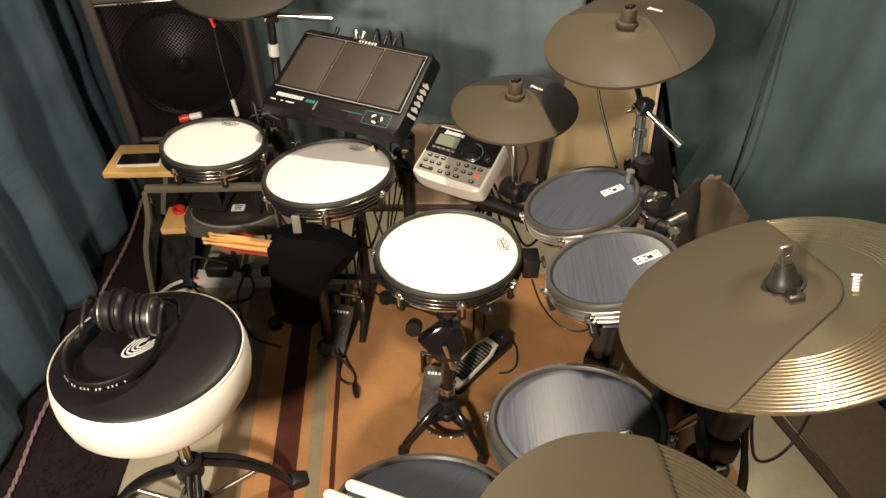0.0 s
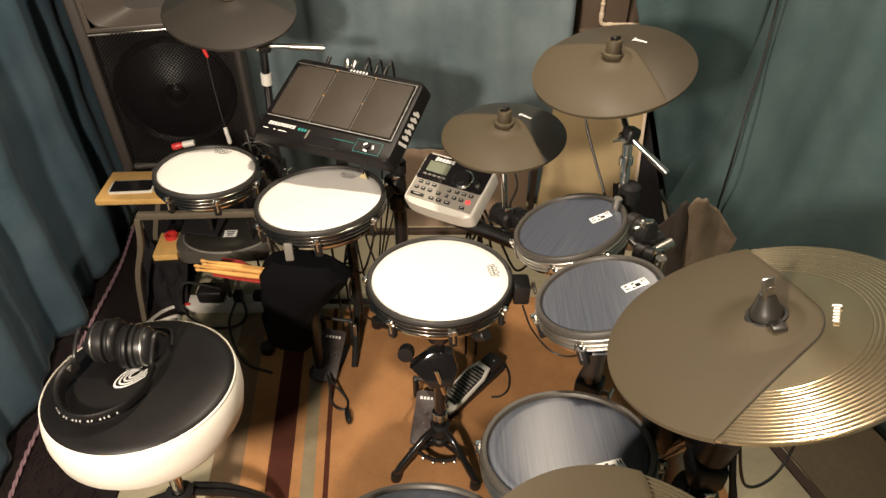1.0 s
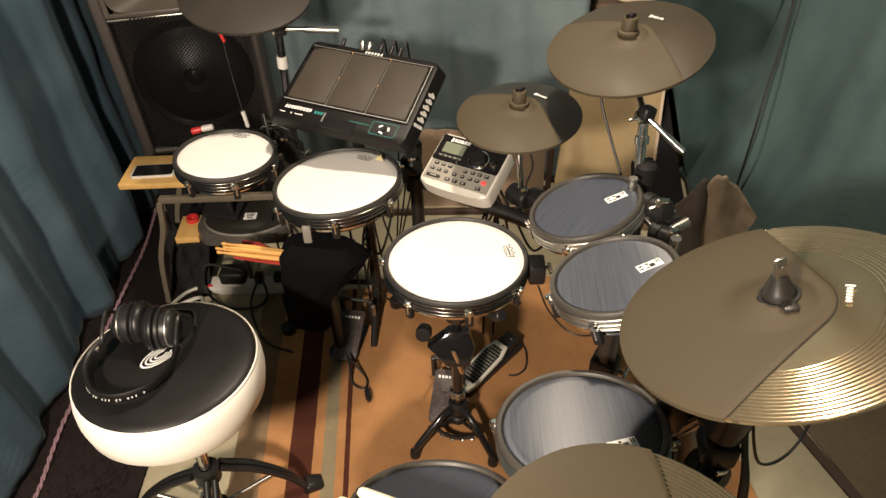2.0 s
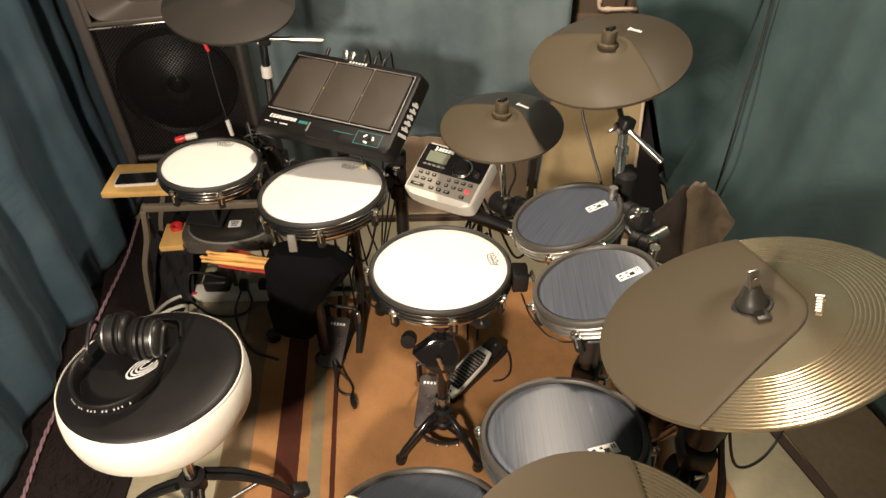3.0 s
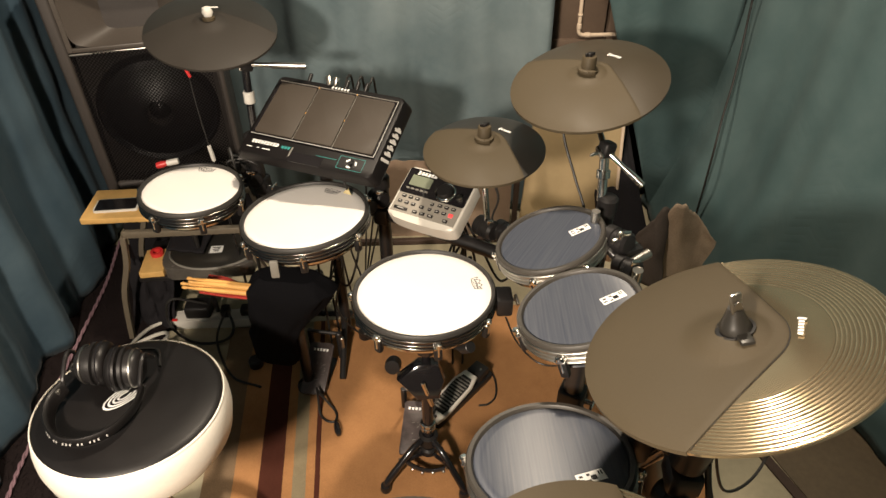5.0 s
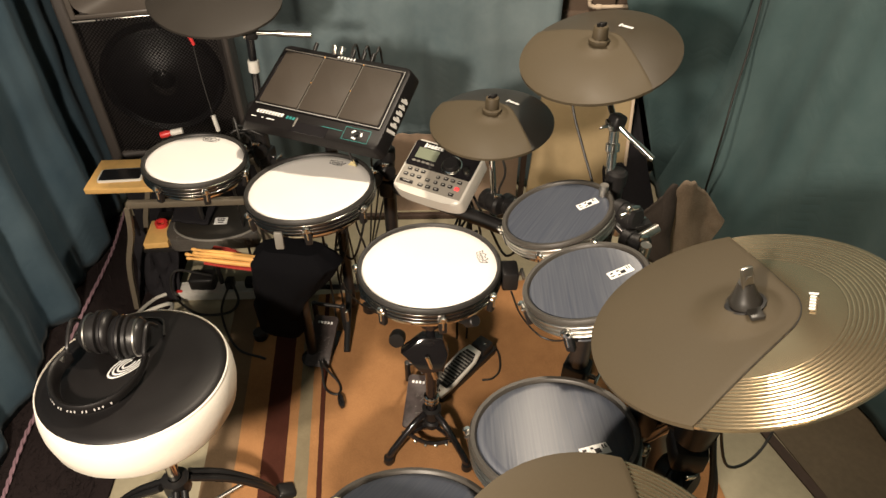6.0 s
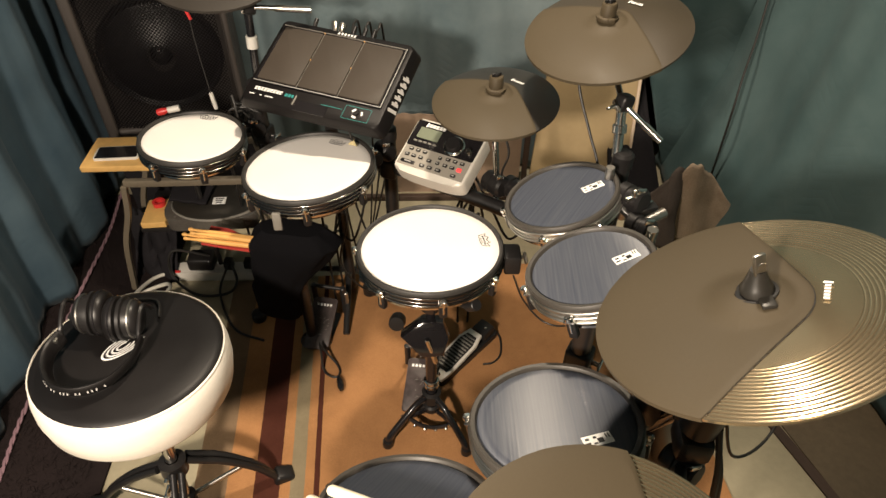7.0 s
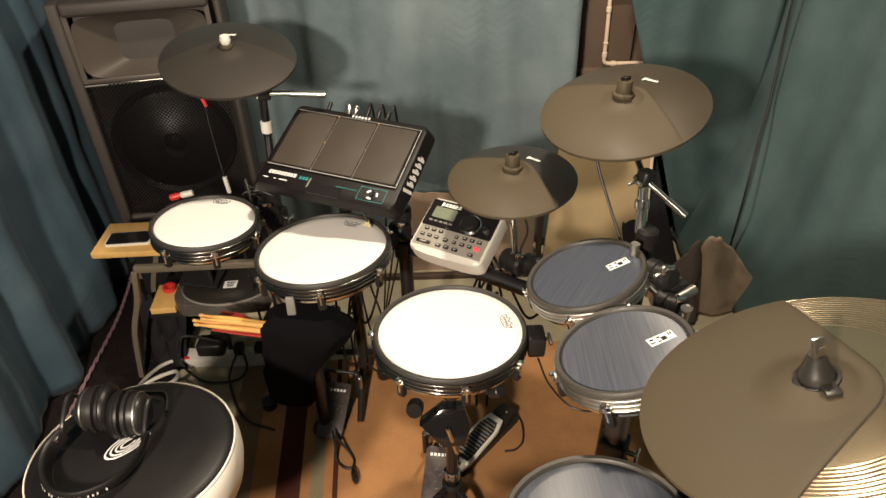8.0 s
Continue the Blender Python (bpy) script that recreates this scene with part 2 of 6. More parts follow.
def mesh_head_material():
    """Blue woven mesh drum head; its threads stretch the lamps' highlights into streaks."""
    m, nt, b = shader("blue_mesh_head")
    uv = node(nt, "ShaderNodeUVMap")
    uv.uv_map = "weave"
    tangent = node(nt, "ShaderNodeTangent")
    tangent.direction_type, tangent.uv_map = "UV_MAP", "weave"
    nt.links.new(tangent.outputs[0], b.inputs["Tangent"])
    mp = node(nt, "ShaderNodeMapping")
    mp.inputs["Scale"].default_value = (6.0, 260.0, 1.0)
    nt.links.new(uv.outputs[0], mp.inputs[0])
    thread = node(nt, "ShaderNodeTexNoise", Scale=1.0, Detail=4.0)
    nt.links.new(mp.outputs[0], thread.inputs["Vector"])
    ramp = node(nt, "ShaderNodeValToRGB")
    ramp.color_ramp.elements[0].position, ramp.color_ramp.elements[0].color = 0.3, (0.043, 0.050, 0.070, 1)
    ramp.color_ramp.elements[1].position, ramp.color_ramp.elements[1].color = 0.7, (0.074, 0.081, 0.098, 1)
    nt.links.new(thread.outputs[0], ramp.inputs[0])
    nt.links.new(ramp.outputs[0], b.inputs["Base Color"])
    b.inputs["Roughness"].default_value = 0.36
    b.inputs["Anisotropic"].default_value = 0.97
    b.inputs["Anisotropic Rotation"].default_value = 0.0
    b.inputs["Specular IOR Level"].default_value = 0.45
    bp = node(nt, "ShaderNodeBump", Strength=0.15, Distance=0.0006)
    nt.links.new(thread.outputs[0], bp.inputs["Height"])
    nt.links.new(bp.outputs[0], b.inputs["Normal"])
    return m


def grille_material():
    """Perforated steel: staggered round holes that can be seen through."""
    m, nt, b = shader("perforated_grille")
    uv = node(nt, "ShaderNodeUVMap")
    uv.uv_map = "holes"
    vor = node(nt, "ShaderNodeTexVoronoi", Scale=120.0, Randomness=0.0)
    vor.voronoi_dimensions = "2D"
    shear = node(nt, "ShaderNodeMapping")
    shear.inputs["Rotation"].default_value = (0, 0, radians(45))
    nt.links.new(uv.outputs[0], shear.inputs[0])
    nt.links.new(shear.outputs[0], vor.inputs["Vector"])
    hole = node(nt, "ShaderNodeMath")
    hole.operation = "LESS_THAN"
    hole.inputs[1].default_value = 0.36
    nt.links.new(vor.outputs["Distance"], hole.inputs[0])
    clear = node(nt, "ShaderNodeBsdfTransparent")
    mix = node(nt, "ShaderNodeMixShader")
    nt.links.new(hole.outputs[0], mix.inputs[0])
    nt.links.new(b.outputs[0], mix.inputs[1])
    nt.links.new(clear.outputs[0], mix.inputs[2])
    nt.links.new(mix.outputs[0], nt.nodes["Material Output"].inputs[0])
    b.inputs["Base Color"].default_value = (0.0035, 0.003, 0.0035, 1)
    b.inputs["Specular IOR Level"].default_value = 0.12
    b.inputs["Roughness"].default_value = 0.55
    return m


def clear_plastic():
    m, nt, b = shader("clear_plastic")
    b.inputs["Base Color"].default_value = (0.9, 0.9, 0.88, 1)
    b.inputs["Roughness"].default_value = 0.12
    b.inputs["Transmission Weight"].default_value = 0.85
    b.inputs["IOR"].default_value = 1.25
    return m


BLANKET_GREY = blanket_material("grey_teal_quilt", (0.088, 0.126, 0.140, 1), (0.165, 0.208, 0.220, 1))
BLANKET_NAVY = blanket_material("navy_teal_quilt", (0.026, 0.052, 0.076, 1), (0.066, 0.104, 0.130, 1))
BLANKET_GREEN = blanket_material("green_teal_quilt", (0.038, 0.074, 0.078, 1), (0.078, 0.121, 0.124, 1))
RUG, HEAD_BLUE, GRILLE, CLEAR = rug_material(), mesh_head_material(), grille_material(), clear_plastic()


# ---------------------------------------------------------------- mesh helpers
def part(name, bm, material, parent=None, label="", m=None, smooth=True):
    """Links a bmesh as one mesh object, under a thing or part if there is one."""
    me = bpy.data.meshes.new(name)
    bmesh.ops.recalc_face_normals(bm, faces=bm.faces)
    bm.to_mesh(me)
    bm.free()
    if smooth:
        me.polygons.foreach_set("use_smooth", [True] * len(me.polygons))
        me.set_sharp_from_angle(angle=radians(38))
    me.materials.append(material)
    ob = new(name, me)
    if m is not None:
        ob.matrix_basis = m
    if parent is not None:
        ob.parent = parent
    if label:
        ob["label"] = label
    return ob


def thing(name, m, label, category, group="", kind=""):
    ob = new(name)
    ob.empty_display_size = 0.05
    ob.matrix_basis = m
    return tagged(ob, label, category, group, kind)


def box(sx, sy, sz, m=None, bevel=0.0, bm=None, segs=2):
    """A block centred on x and y that stands on z = 0."""
    own = bmesh.new()
    bmesh.ops.create_cube(own, size=1.0, matrix=Matrix.Translation((0, 0, sz / 2)) @ Matrix.Diagonal((sx, sy, sz, 1)))
    if bevel:
        bmesh.ops.bevel(own, geom=own.edges[:], offset=bevel, segments=segs, profile=0.5, affect="EDGES")
    return joined(own, m, bm)


def joined(own, m, bm):
    if m is not None:
        own.transform(m)
    if bm is None:
        return own
    me = bpy.data.meshes.new("scratch")
    own.to_mesh(me)
    own.free()
    bm.from_mesh(me)
    bpy.data.meshes.remove(me)
    return bm


def lathe(profile, seg=48, m=None, bm=None, arc=360.0, start=0.0):
    """Turns (radius, height) pairs round z."""
    own = bmesh.new()
    full = arc >= 360
    n = seg if full else seg + 1
    rings = []
    for r, z in profile:
        if r < 1e-6:
            rings.append([own.verts.new((0, 0, z))] * n)
        else:
            rings.append([own.verts.new((r * math.cos(a), r * math.sin(a), z)) for a in (radians(start + arc * k / seg) for k in range(n))])
    for a, b in zip(rings, rings[1:]):
        for k in range(n if full else n - 1):
            j = (k + 1) % n
            quad = [a[k], a[j], b[j], b[k]]
            uniq = []
            for v in quad:
                if v not in uniq:
                    uniq.append(v)
            if len(uniq) > 2 and own.faces.get(uniq) is None:
                own.faces.new(uniq)
    return joined(own, m, bm)


def rod(a, b, r, seg=14, bm=None, r2=None, cap=0.002):
    """A round bar from a to b with slightly rounded ends."""
    a, b = Vector(a), Vector(b)
    length = (b - a).length
    r2 = r if r2 is None else r2
    c = min(cap, r * 0.5, length * 0.3)
    prof = [(0, 0), (r - c, 0), (r, c), (r2, length - c), (r2 - min(c, r2 * 0.5), length), (0, length)]
    m = Matrix.Translation(a) @ (b - a).to_track_quat("Z", "Y").to_matrix().to_4x4()
    return lathe(prof, seg, m, bm)


def smooth_line(points, steps=8):
    """A Catmull-Rom line through the points."""
    p = [Vector(q) for q in points]
    p = [p[0] * 2 - p[1]] + p + [p[-1] * 2 - p[-2]]
    out = []
    for k in range(1, len(p) - 2):
        for s in range(steps):
            t = s / steps
            a, b, c, d = p[k - 1], p[k], p[k + 1], p[k + 2]
            out.append(0.5 * (2 * b + (c - a) * t + (2 * a - 5 * b + 4 * c - d) * t * t + (3 * b - a - 3 * c + d) * t ** 3))
    return out + [p[-2]]


def tube(points, r, seg=8, steps=8, bm=None, m=None, straight=False):
    """A cable or bent bar along a smooth line through the points."""
    own = bmesh.new()
    line = [Vector(q) for q in points] if straight else smooth_line(points, steps)
    rings, side = [], None
    for k, q in enumerate(line):
        way = (line[min(k + 1, len(line) - 1)] - line[max(k - 1, 0)]).normalized()
        if side is None:
            side = way.orthogonal().normalized()
        side = (side - way * side.dot(way)).normalized()
        other = way.cross(side)
        rings.append([own.verts.new(q + r * (math.cos(a) * side + math.sin(a) * other)) for a in (2 * math.pi * i / seg for i in range(seg))])
    for a, b in zip(rings, rings[1:]):
        for i in range(seg):
            own.faces.new((a[i], a[(i + 1) % seg], b[(i + 1) % seg], b[i]))
    own.faces.new(rings[0])
    own.faces.new(rings[-1])
    return joined(own, m, bm)


def plate(outline, thick, m=None, bm=None, bevel=0.0):
    """A flat plate with the given outline, from z = 0 up."""
    own = bmesh.new()
    low = [own.verts.new((x, y, 0)) for x, y in outline]
    high = [own.verts.new((x, y, thick)) for x, y in outline]
    n = len(outline)
    own.faces.new(low)
    own.faces.new(high)
    for k in range(n):
        own.faces.new((low[k], low[(k + 1) % n], high[(k + 1) % n], high[k]))
    if bevel:
        edges = [e for e in own.edges if all(v.co.z > thick * 0.9 for v in e.verts)]
        bmesh.ops.bevel(own, geom=edges, offset=bevel, segments=2, profile=0.5, affect="EDGES")
    return joined(own, m, bm)


def rounded(w, d, r, seg=5):
    """The outline of a rectangle with round corners."""
    out = []
    for cx, cy, a0 in ((w / 2 - r, d / 2 - r, 0), (-w / 2 + r, d / 2 - r, 90), (-w / 2 + r, -d / 2 + r, 180), (w / 2 - r, -d / 2 + r, 270)):
        for k in range(seg + 1):
            a = radians(a0 + 90 * k / seg)
            out.append((cx + r * math.cos(a), cy + r * math.sin(a)))
    return out


def facing(c, n, turn=0.0):
    """The pose of a disc: its centre, and its normal as local z; local x keeps near the world's x."""
    n = Vector(n).normalized()
    e = (Vector((1, 0, 0)) - n * n.x).normalized()
    g = n.cross(e)
    m = Matrix((e, g, n)).transposed().to_4x4()
    return Matrix.Translation(c) @ m @ pose(0, 0, 0, 0, 0, turn)


def cable(name, points, r, material, label, steps=8):
    return tagged(part(name, tube(points, r, 8, steps), material), label, "cable")


# ---------------------------------------------------------------- room
def slab(name, corners_x, corners_y, z0, z1, material, label, category="", bevel=0.0):
    (x0, x1), (y0, y1) = corners_x, corners_y
    ob = part(name, box(x1 - x0, y1 - y0, z1 - z0, pose((x0 + x1) / 2, (y0 + y1) / 2, z0), bevel), material)
    return tagged(ob, label, category or name, kind="structure")


slab("floor", (-1.6, 1.7), (-1.7, 2.6), -0.1, 0.0, CONCRETE, "olive-grey painted concrete floor, scuffed", "floor")
slab("ceiling", (-1.6, 1.7), (-1.7, 2.6), 2.45, 2.55, PLASTER, "plain off-white plaster ceiling", "ceiling")
slab("wall_back", (-1.6, 1.7), (2.6, 2.7), 0.0, 2.45, BROWN_PANEL, "brown wall behind the blankets", "wall")
slab("wall_left", (-1.7, -1.6), (-1.7, 2.6), 0.0, 2.45, PLASTER, "plain wall behind the blankets", "wall")
slab("wall_right", (1.7, 1.8), (-1.7, 2.6), 0.0, 2.45, PLASTER, "plain wall behind the blankets", "wall")
slab("wall_front", (-1.6, 1.7), (-1.8, -1.7), 0.0, 2.45, PLASTER, "plain wall across the room", "wall")

# floor coverings
slab("floor_edge_strip", (-0.014, 0.014), (-0.5, 0.5), 0.0, 0.006, DARK_STRIP, "dark brown strip on the floor", "floor strip").matrix_basis = pose(0.98, 0.9, 0.001, 0, 0, 18)
slab("floor_brown_field", (-0.25, 0.25), (-0.9, 0.6), 0.0, 0.004, BROWN_FLOOR, "worn brown floor covering with a frayed edge", "floor covering").matrix_basis = pose(1.26, 0.9, 0.001, 0, 0, 16)


def rug():
    own = bmesh.new()
    nx, ny = 60, 60
    grid = [[own.verts.new((-0.6 + 1.345 * i / nx, -1.2 + 1.807 * j / ny, 0.008 + 0.0015 * noise.noise((i * 0.21, j * 0.21, 3)))) for j in range(ny + 1)] for i in range(nx + 1)]
    for i in range(nx):
        for j in range(ny):
            own.faces.new((grid[i][j], grid[i + 1][j], grid[i + 1][j + 1], grid[i][j + 1]))
    ring = [e for e in own.edges if e.is_boundary]
    down = bmesh.ops.extrude_edge_only(own, edges=ring)
    for v in down["geom"]:
        if isinstance(v, bmesh.types.BMVert):
            v.co.z = 0.0
    ob = part("rug", own, RUG, m=pose(0, 1.0, 0.0005, 0, 0, 4.3))
    return tagged(ob, "tan woven rug with dark brown and grey-green stripes", "rug")


rug()


def shag_rug():
    own = box(0.44, 1.45, 0.012, pose(-1.065, 1.32, 0.001, 0, 0, 3), 0.004)
    ob = tagged(new("shag_mat"), "dark brown shaggy mat along the hanging blanket", "mat")
    part("backing", own, DARK_RUG, ob)
    tufts = bmesh.new()
    rng = random.Random(4)
    for _ in range(3200):
        x, y = -1.065 + rng.uniform(-0.2, 0.2), 1.32 + rng.uniform(-0.70, 0.70)
        a, l = rng.uniform(0, 6.28), rng.uniform(0.012, 0.03)
        tip = Vector((x + l * math.cos(a), y + l * math.sin(a), rng.uniform(0.018, 0.03)))
        s = Vector((-math.sin(a), math.cos(a), 0)) * 0.0014
        p = Vector((x, y, 0.012))
        tufts.faces.new([tufts.verts.new(p - s), tufts.verts.new(p + s), tufts.verts.new(tip)])
    tagged(part("shag", tufts, DARK_RUG, ob, smooth=False), kind="stuff")


shag_rug()


# ---------------------------------------------------------------- hanging blankets
def blanket(name, plan, z0, z1, amp, wave, seed, label, material, edge=None, hang=0.0):
    """A blanket that hangs in folds along a line in plan. edge(z): metres by which its first edge is cut back."""
    line = [Vector((x, y)) for x, y in plan]
    lengths = [0.0]
    for a, b in zip(line, line[1:]):
        lengths.append(lengths[-1] + (b - a).length)
    total = lengths[-1]
    nu, nv = max(int(total / 0.018), 8), 64
    verts, faces, uvs = [], [], []
    for j in range(nv + 1):
        v = j / nv
        z = z0 + (z1 - z0) * v
        cut = edge(z) if edge else 0.0
        for i in range(nu + 1):
            s = cut + (total - cut) * i / nu
            k = max(q for q in range(len(lengths) - 1) if lengths[q] <= s + 1e-9)
            f = (s - lengths[k]) / (lengths[k + 1] - lengths[k])
            p = line[k].lerp(line[k + 1], f)
            way = (line[k + 1] - line[k]).normalized()
            side = Vector((way.y, -way.x))
            drift = 0.05 * noise.noise((s * 1.5, z * 0.9, seed)) + 0.02 * (1 - v) * noise.noise((s * 4.0, z * 1.6, seed + 9))
            ph = (s + drift) * 2 * math.pi / wave + seed
            fold = math.sin(ph) + 0.45 * math.sin(ph * 1.73 + 1.1 + seed) + 0.22 * math.sin(ph * 3.1 + z)
            size = amp * (0.55 + 0.45 * (1 - v)) * (0.6 + 0.8 * abs(noise.noise((s * 0.9, seed, z * 0.4))))
            off = fold * size + 0.025 * noise.noise((s * 2.2, z * 1.8, seed + 4)) + 0.006 * noise.noise((s * 9, z * 7, seed + 2)) + hang * (1 - v) ** 5 * min(1, max(0, 1.25 - s))
            q = p + side * off
            verts.append((q.x, q.y, z))
            uvs.append((s + drift * 0.3, z))
    w = nu + 1
    for j in range(nv):
        for i in range(nu):
            faces.append((j * w + i, j * w + i + 1, (j + 1) * w + i + 1, (j + 1) * w + i))
    me = bpy.data.meshes.new(name)
    me.from_pydata(verts, [], faces)
    layer = me.uv_layers.new(name="cloth")
    for loop in me.loops:
        layer.data[loop.index].uv = uvs[loop.vertex_index]
    me.polygons.foreach_set("use_smooth", [True] * len(me.polygons))
    me.materials.append(material)
    ob = new(name, me)
    mod = ob.modifiers.new("thickness", "SOLIDIFY")
    mod.thickness, mod.offset = 0.006, 0.0
    return tagged(ob, label, "blanket")


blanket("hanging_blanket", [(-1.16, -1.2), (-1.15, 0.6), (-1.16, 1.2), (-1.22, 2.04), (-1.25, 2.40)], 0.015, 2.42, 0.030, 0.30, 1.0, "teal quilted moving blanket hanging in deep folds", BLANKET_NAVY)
blanket("hanging_blanket", [(-1.24, 2.38), (-0.62, 2.36), (-0.36, 2.22), (0.478, 2.2)], 0.015, 2.42, 0.020, 0.30, 2.3, "teal quilted moving blanket hung nearly flat across the back", BLANKET_GREY)
blanket("hanging_blanket", [(0.60, 2.17), (1.13, 2.19)], 0.01, 2.42, 0.016, 0.34, 3.7, "teal quilted blanket with a slanting free edge", BLANKET_GREEN,
        edge=lambda z: max(0.0, 0.043 + (0.95 - z) * 0.35))
blanket("hanging_blanket", [(1.16, 2.26), (1.20, 1.6), (1.25, 1.0), (1.28, 0.4), (1.28, -1.2)], 0.015, 2.42, 0.022, 0.46, 5.1, "teal quilted moving blanket hanging along the side, bulging at its foot", BLANKET_GREEN, hang=0.22)

braid = bmesh.new()
braid_line = smooth_line([(-1.13, 0.3, 0.02), (-1.085, 0.70, 0.03), (-1.08, 0.83, 0.02), (-1.10, 1.02, 0.03), (-1.12, 1.25, 0.02), (-1.13, 1.52, 0.03), (-1.15, 1.8, 0.02), (-1.18, 2.04, 0.03)], 40)
for turn in (0.0, math.pi):
    strand = [q + Vector((0.0026 * math.cos(turn + 0.55 * k), 0.0, 0.0026 * math.sin(turn + 0.55 * k))) * (1 + 0.5 * noise.noise((k * 0.3, turn, 0))) for k, q in enumerate(braid_line)]
    tube(strand, 0.0036, 6, 1, braid, straight=True)
tagged(part("hem_braid", braid, HEM), "frayed pinkish twisted braid along the blanket's hem", "braid")
# No real cord: this black tube draws the shadow in the corner seam.
tagged(part("seam_shadow", tube([(1.03, 1.90, 0.02), (1.029, 1.90, 0.25), (1.026, 1.90, 0.432), (1.042, 1.94, 0.564), (1.064, 1.98, 0.669), (1.084, 2.03, 0.786), (1.083, 2.05, 0.962), (1.075, 2.06, 1.4), (1.07, 2.06, 2.43)], 0.0038, 8, 6), CABLE_BLACK), "thin black tube standing in for the shaded gap of the blankets' corner seam", "cord")


# what shows in the gap between the blankets
def cardboard_box(c, size, turn, label):
    x, y, z = size
    ob = thing("storage_box", pose(*c, 0, 0, turn), label, "box", "boxes behind the blankets")
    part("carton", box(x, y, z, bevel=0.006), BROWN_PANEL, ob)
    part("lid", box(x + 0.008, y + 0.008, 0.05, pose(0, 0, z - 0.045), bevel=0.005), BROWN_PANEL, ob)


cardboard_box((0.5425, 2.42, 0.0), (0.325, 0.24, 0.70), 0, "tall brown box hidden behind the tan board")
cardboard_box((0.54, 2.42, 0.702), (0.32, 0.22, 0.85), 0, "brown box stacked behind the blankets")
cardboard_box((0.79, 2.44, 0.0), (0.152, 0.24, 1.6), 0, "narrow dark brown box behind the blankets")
pipe = thing("wall_pipe", Matrix(), "pale painted pipe with elbows in front of the brown box", "pipe")
part("tube", tube([(0.74, 2.297, 0.722), (0.64, 2.297, 0.722), (0.612, 2.297, 0.724), (0.601, 2.297, 0.738), (0.600, 2.297, 0.80), (0.596, 2.297, 0.92), (0.596, 2.297, 0.94), (0.606, 2.297, 0.953), (0.63, 2.297, 0.955), (0.74, 2.297, 0.955)], 0.0072, 10, 6), PIPE, pipe)
for a, b in (((0.601, 2.297, 0.745), (0.601, 2.297, 0.765)), ((0.6, 2.297, 0.792), (0.6, 2.297, 0.800)), ((0.596, 2.297, 0.90), (0.596, 2.297, 0.92)), ((0.625, 2.297, 0.722), (0.645, 2.297, 0.722))):
    part("coupling", rod(a, b, 0.0095, 12), PIPE, pipe)


def leaning_board():
    ob = thing("tan_panel", pose(0, 2.02, 0, -6, 0, 0), "smooth tan board with a pale cut edge leaning against the wall", "board")
    part("sheet", plate([(0.385, 0.0), (0.764, 0.0), (0.734, 0.70), (0.435, 0.70)], 0.012, pose(0, 0, 0, 90, 0, 0), bevel=0.003), TAN_BOARD, ob)
    part("cut_edge", plate([(0.7645, 0.0), (0.7760, 0.0), (0.7460, 0.70), (0.7345, 0.70)], 0.013, pose(0, 0, 0, 90, 0, 0), bevel=0.003), PIPE, ob, "pale cut edge")
    part("batten", box(0.34, 0.014, 0.03, pose(0.585, 0.010, 0.62), 0.003), TAN_BOARD, ob)


leaning_board()


def torn_sheet():
    """The cardboard in front of the wall, with a torn upper edge."""
    own = bmesh.new()
    n = 50
    for side in (0, 0.005):
        for k in range(n + 1):
            x = -0.14 + 0.50 * k / n
            own.verts.new((x, side, 0))
            own.verts.new((x, side, 0.335 + 0.012 * noise.noise((x * 9, 1, 2)) + 0.006 * noise.noise((x * 30, 5, 2))))
    own.verts.ensure_lookup_table()
    v, w = own.verts, 2 * (n + 1)
    for k in range(n):
        a = 2 * k
        own.faces.new((v[a], v[a + 2], v[a + 3], v[a + 1]))
        own.faces.new((v[w + a], v[w + a + 1], v[w + a + 3], v[w + a + 2]))
        own.faces.new((v[a + 1], v[a + 3], v[w + a + 3], v[w + a + 1]))
    tagged(part("cardboard_sheet", own, CARDBOARD, m=pose(0, 2.06, 0, -4, 0, 0)), "brown cardboard sheet with a torn upper edge", "cardboard")


torn_sheet()
# The upright strip is added as the shadow between cardboard and board.
slab("trim", (0.364, 0.384), (2.03, 2.05), 0.0, 0.34, DARK_STRIP, "dark upright strip standing in for the shadow gap between cardboard and tan board", "trim", 0.003)
slab("baseboard", (-0.8, 0.36), (2.0, 2.022), 0.0, 0.022, DARK_STRIP, "thin dark wooden strip at the foot of the cardboard", "baseboard", 0.003)


def drape(name, corners, label, category, material, fold, seed, nx=26, ny=26):
    """A crumpled sheet between four corners: lower left, lower right, upper right, upper left."""
    a, b, c, d = (Vector(q) for q in corners)
    own = bmesh.new()
    rows = []
    for j in range(ny + 1):
        v = j / ny
        row = []
        for i in range(nx + 1):
            u = i / nx
            p = a.lerp(b, u).lerp(d.lerp(c, u), v)
            p = p + Vector((0.5, -1, 0.1)) * fold * (noise.noise((u * 3.2, v * 2.2, seed)) + 0.5 * noise.noise((u * 8, v * 6, seed + 3)) + 0.8 * abs(math.sin(u * 7 + v * 3 + seed)) - 0.4)
            if v > 0.94:
                p.z += 0.02 * noise.noise((u * 14, seed, 0))
            row.append(own.verts.new(p))
        rows.append(row)
    for j in range(ny):
        for i in range(nx):
            own.faces.new((rows[j][i], rows[j][i + 1], rows[j + 1][i + 1], rows[j + 1][i]))
    ob = part(name, own, material)
    mod = ob.modifiers.new("thickness", "SOLIDIFY")
    mod.thickness = 0.008
    return tagged(ob, label, category)




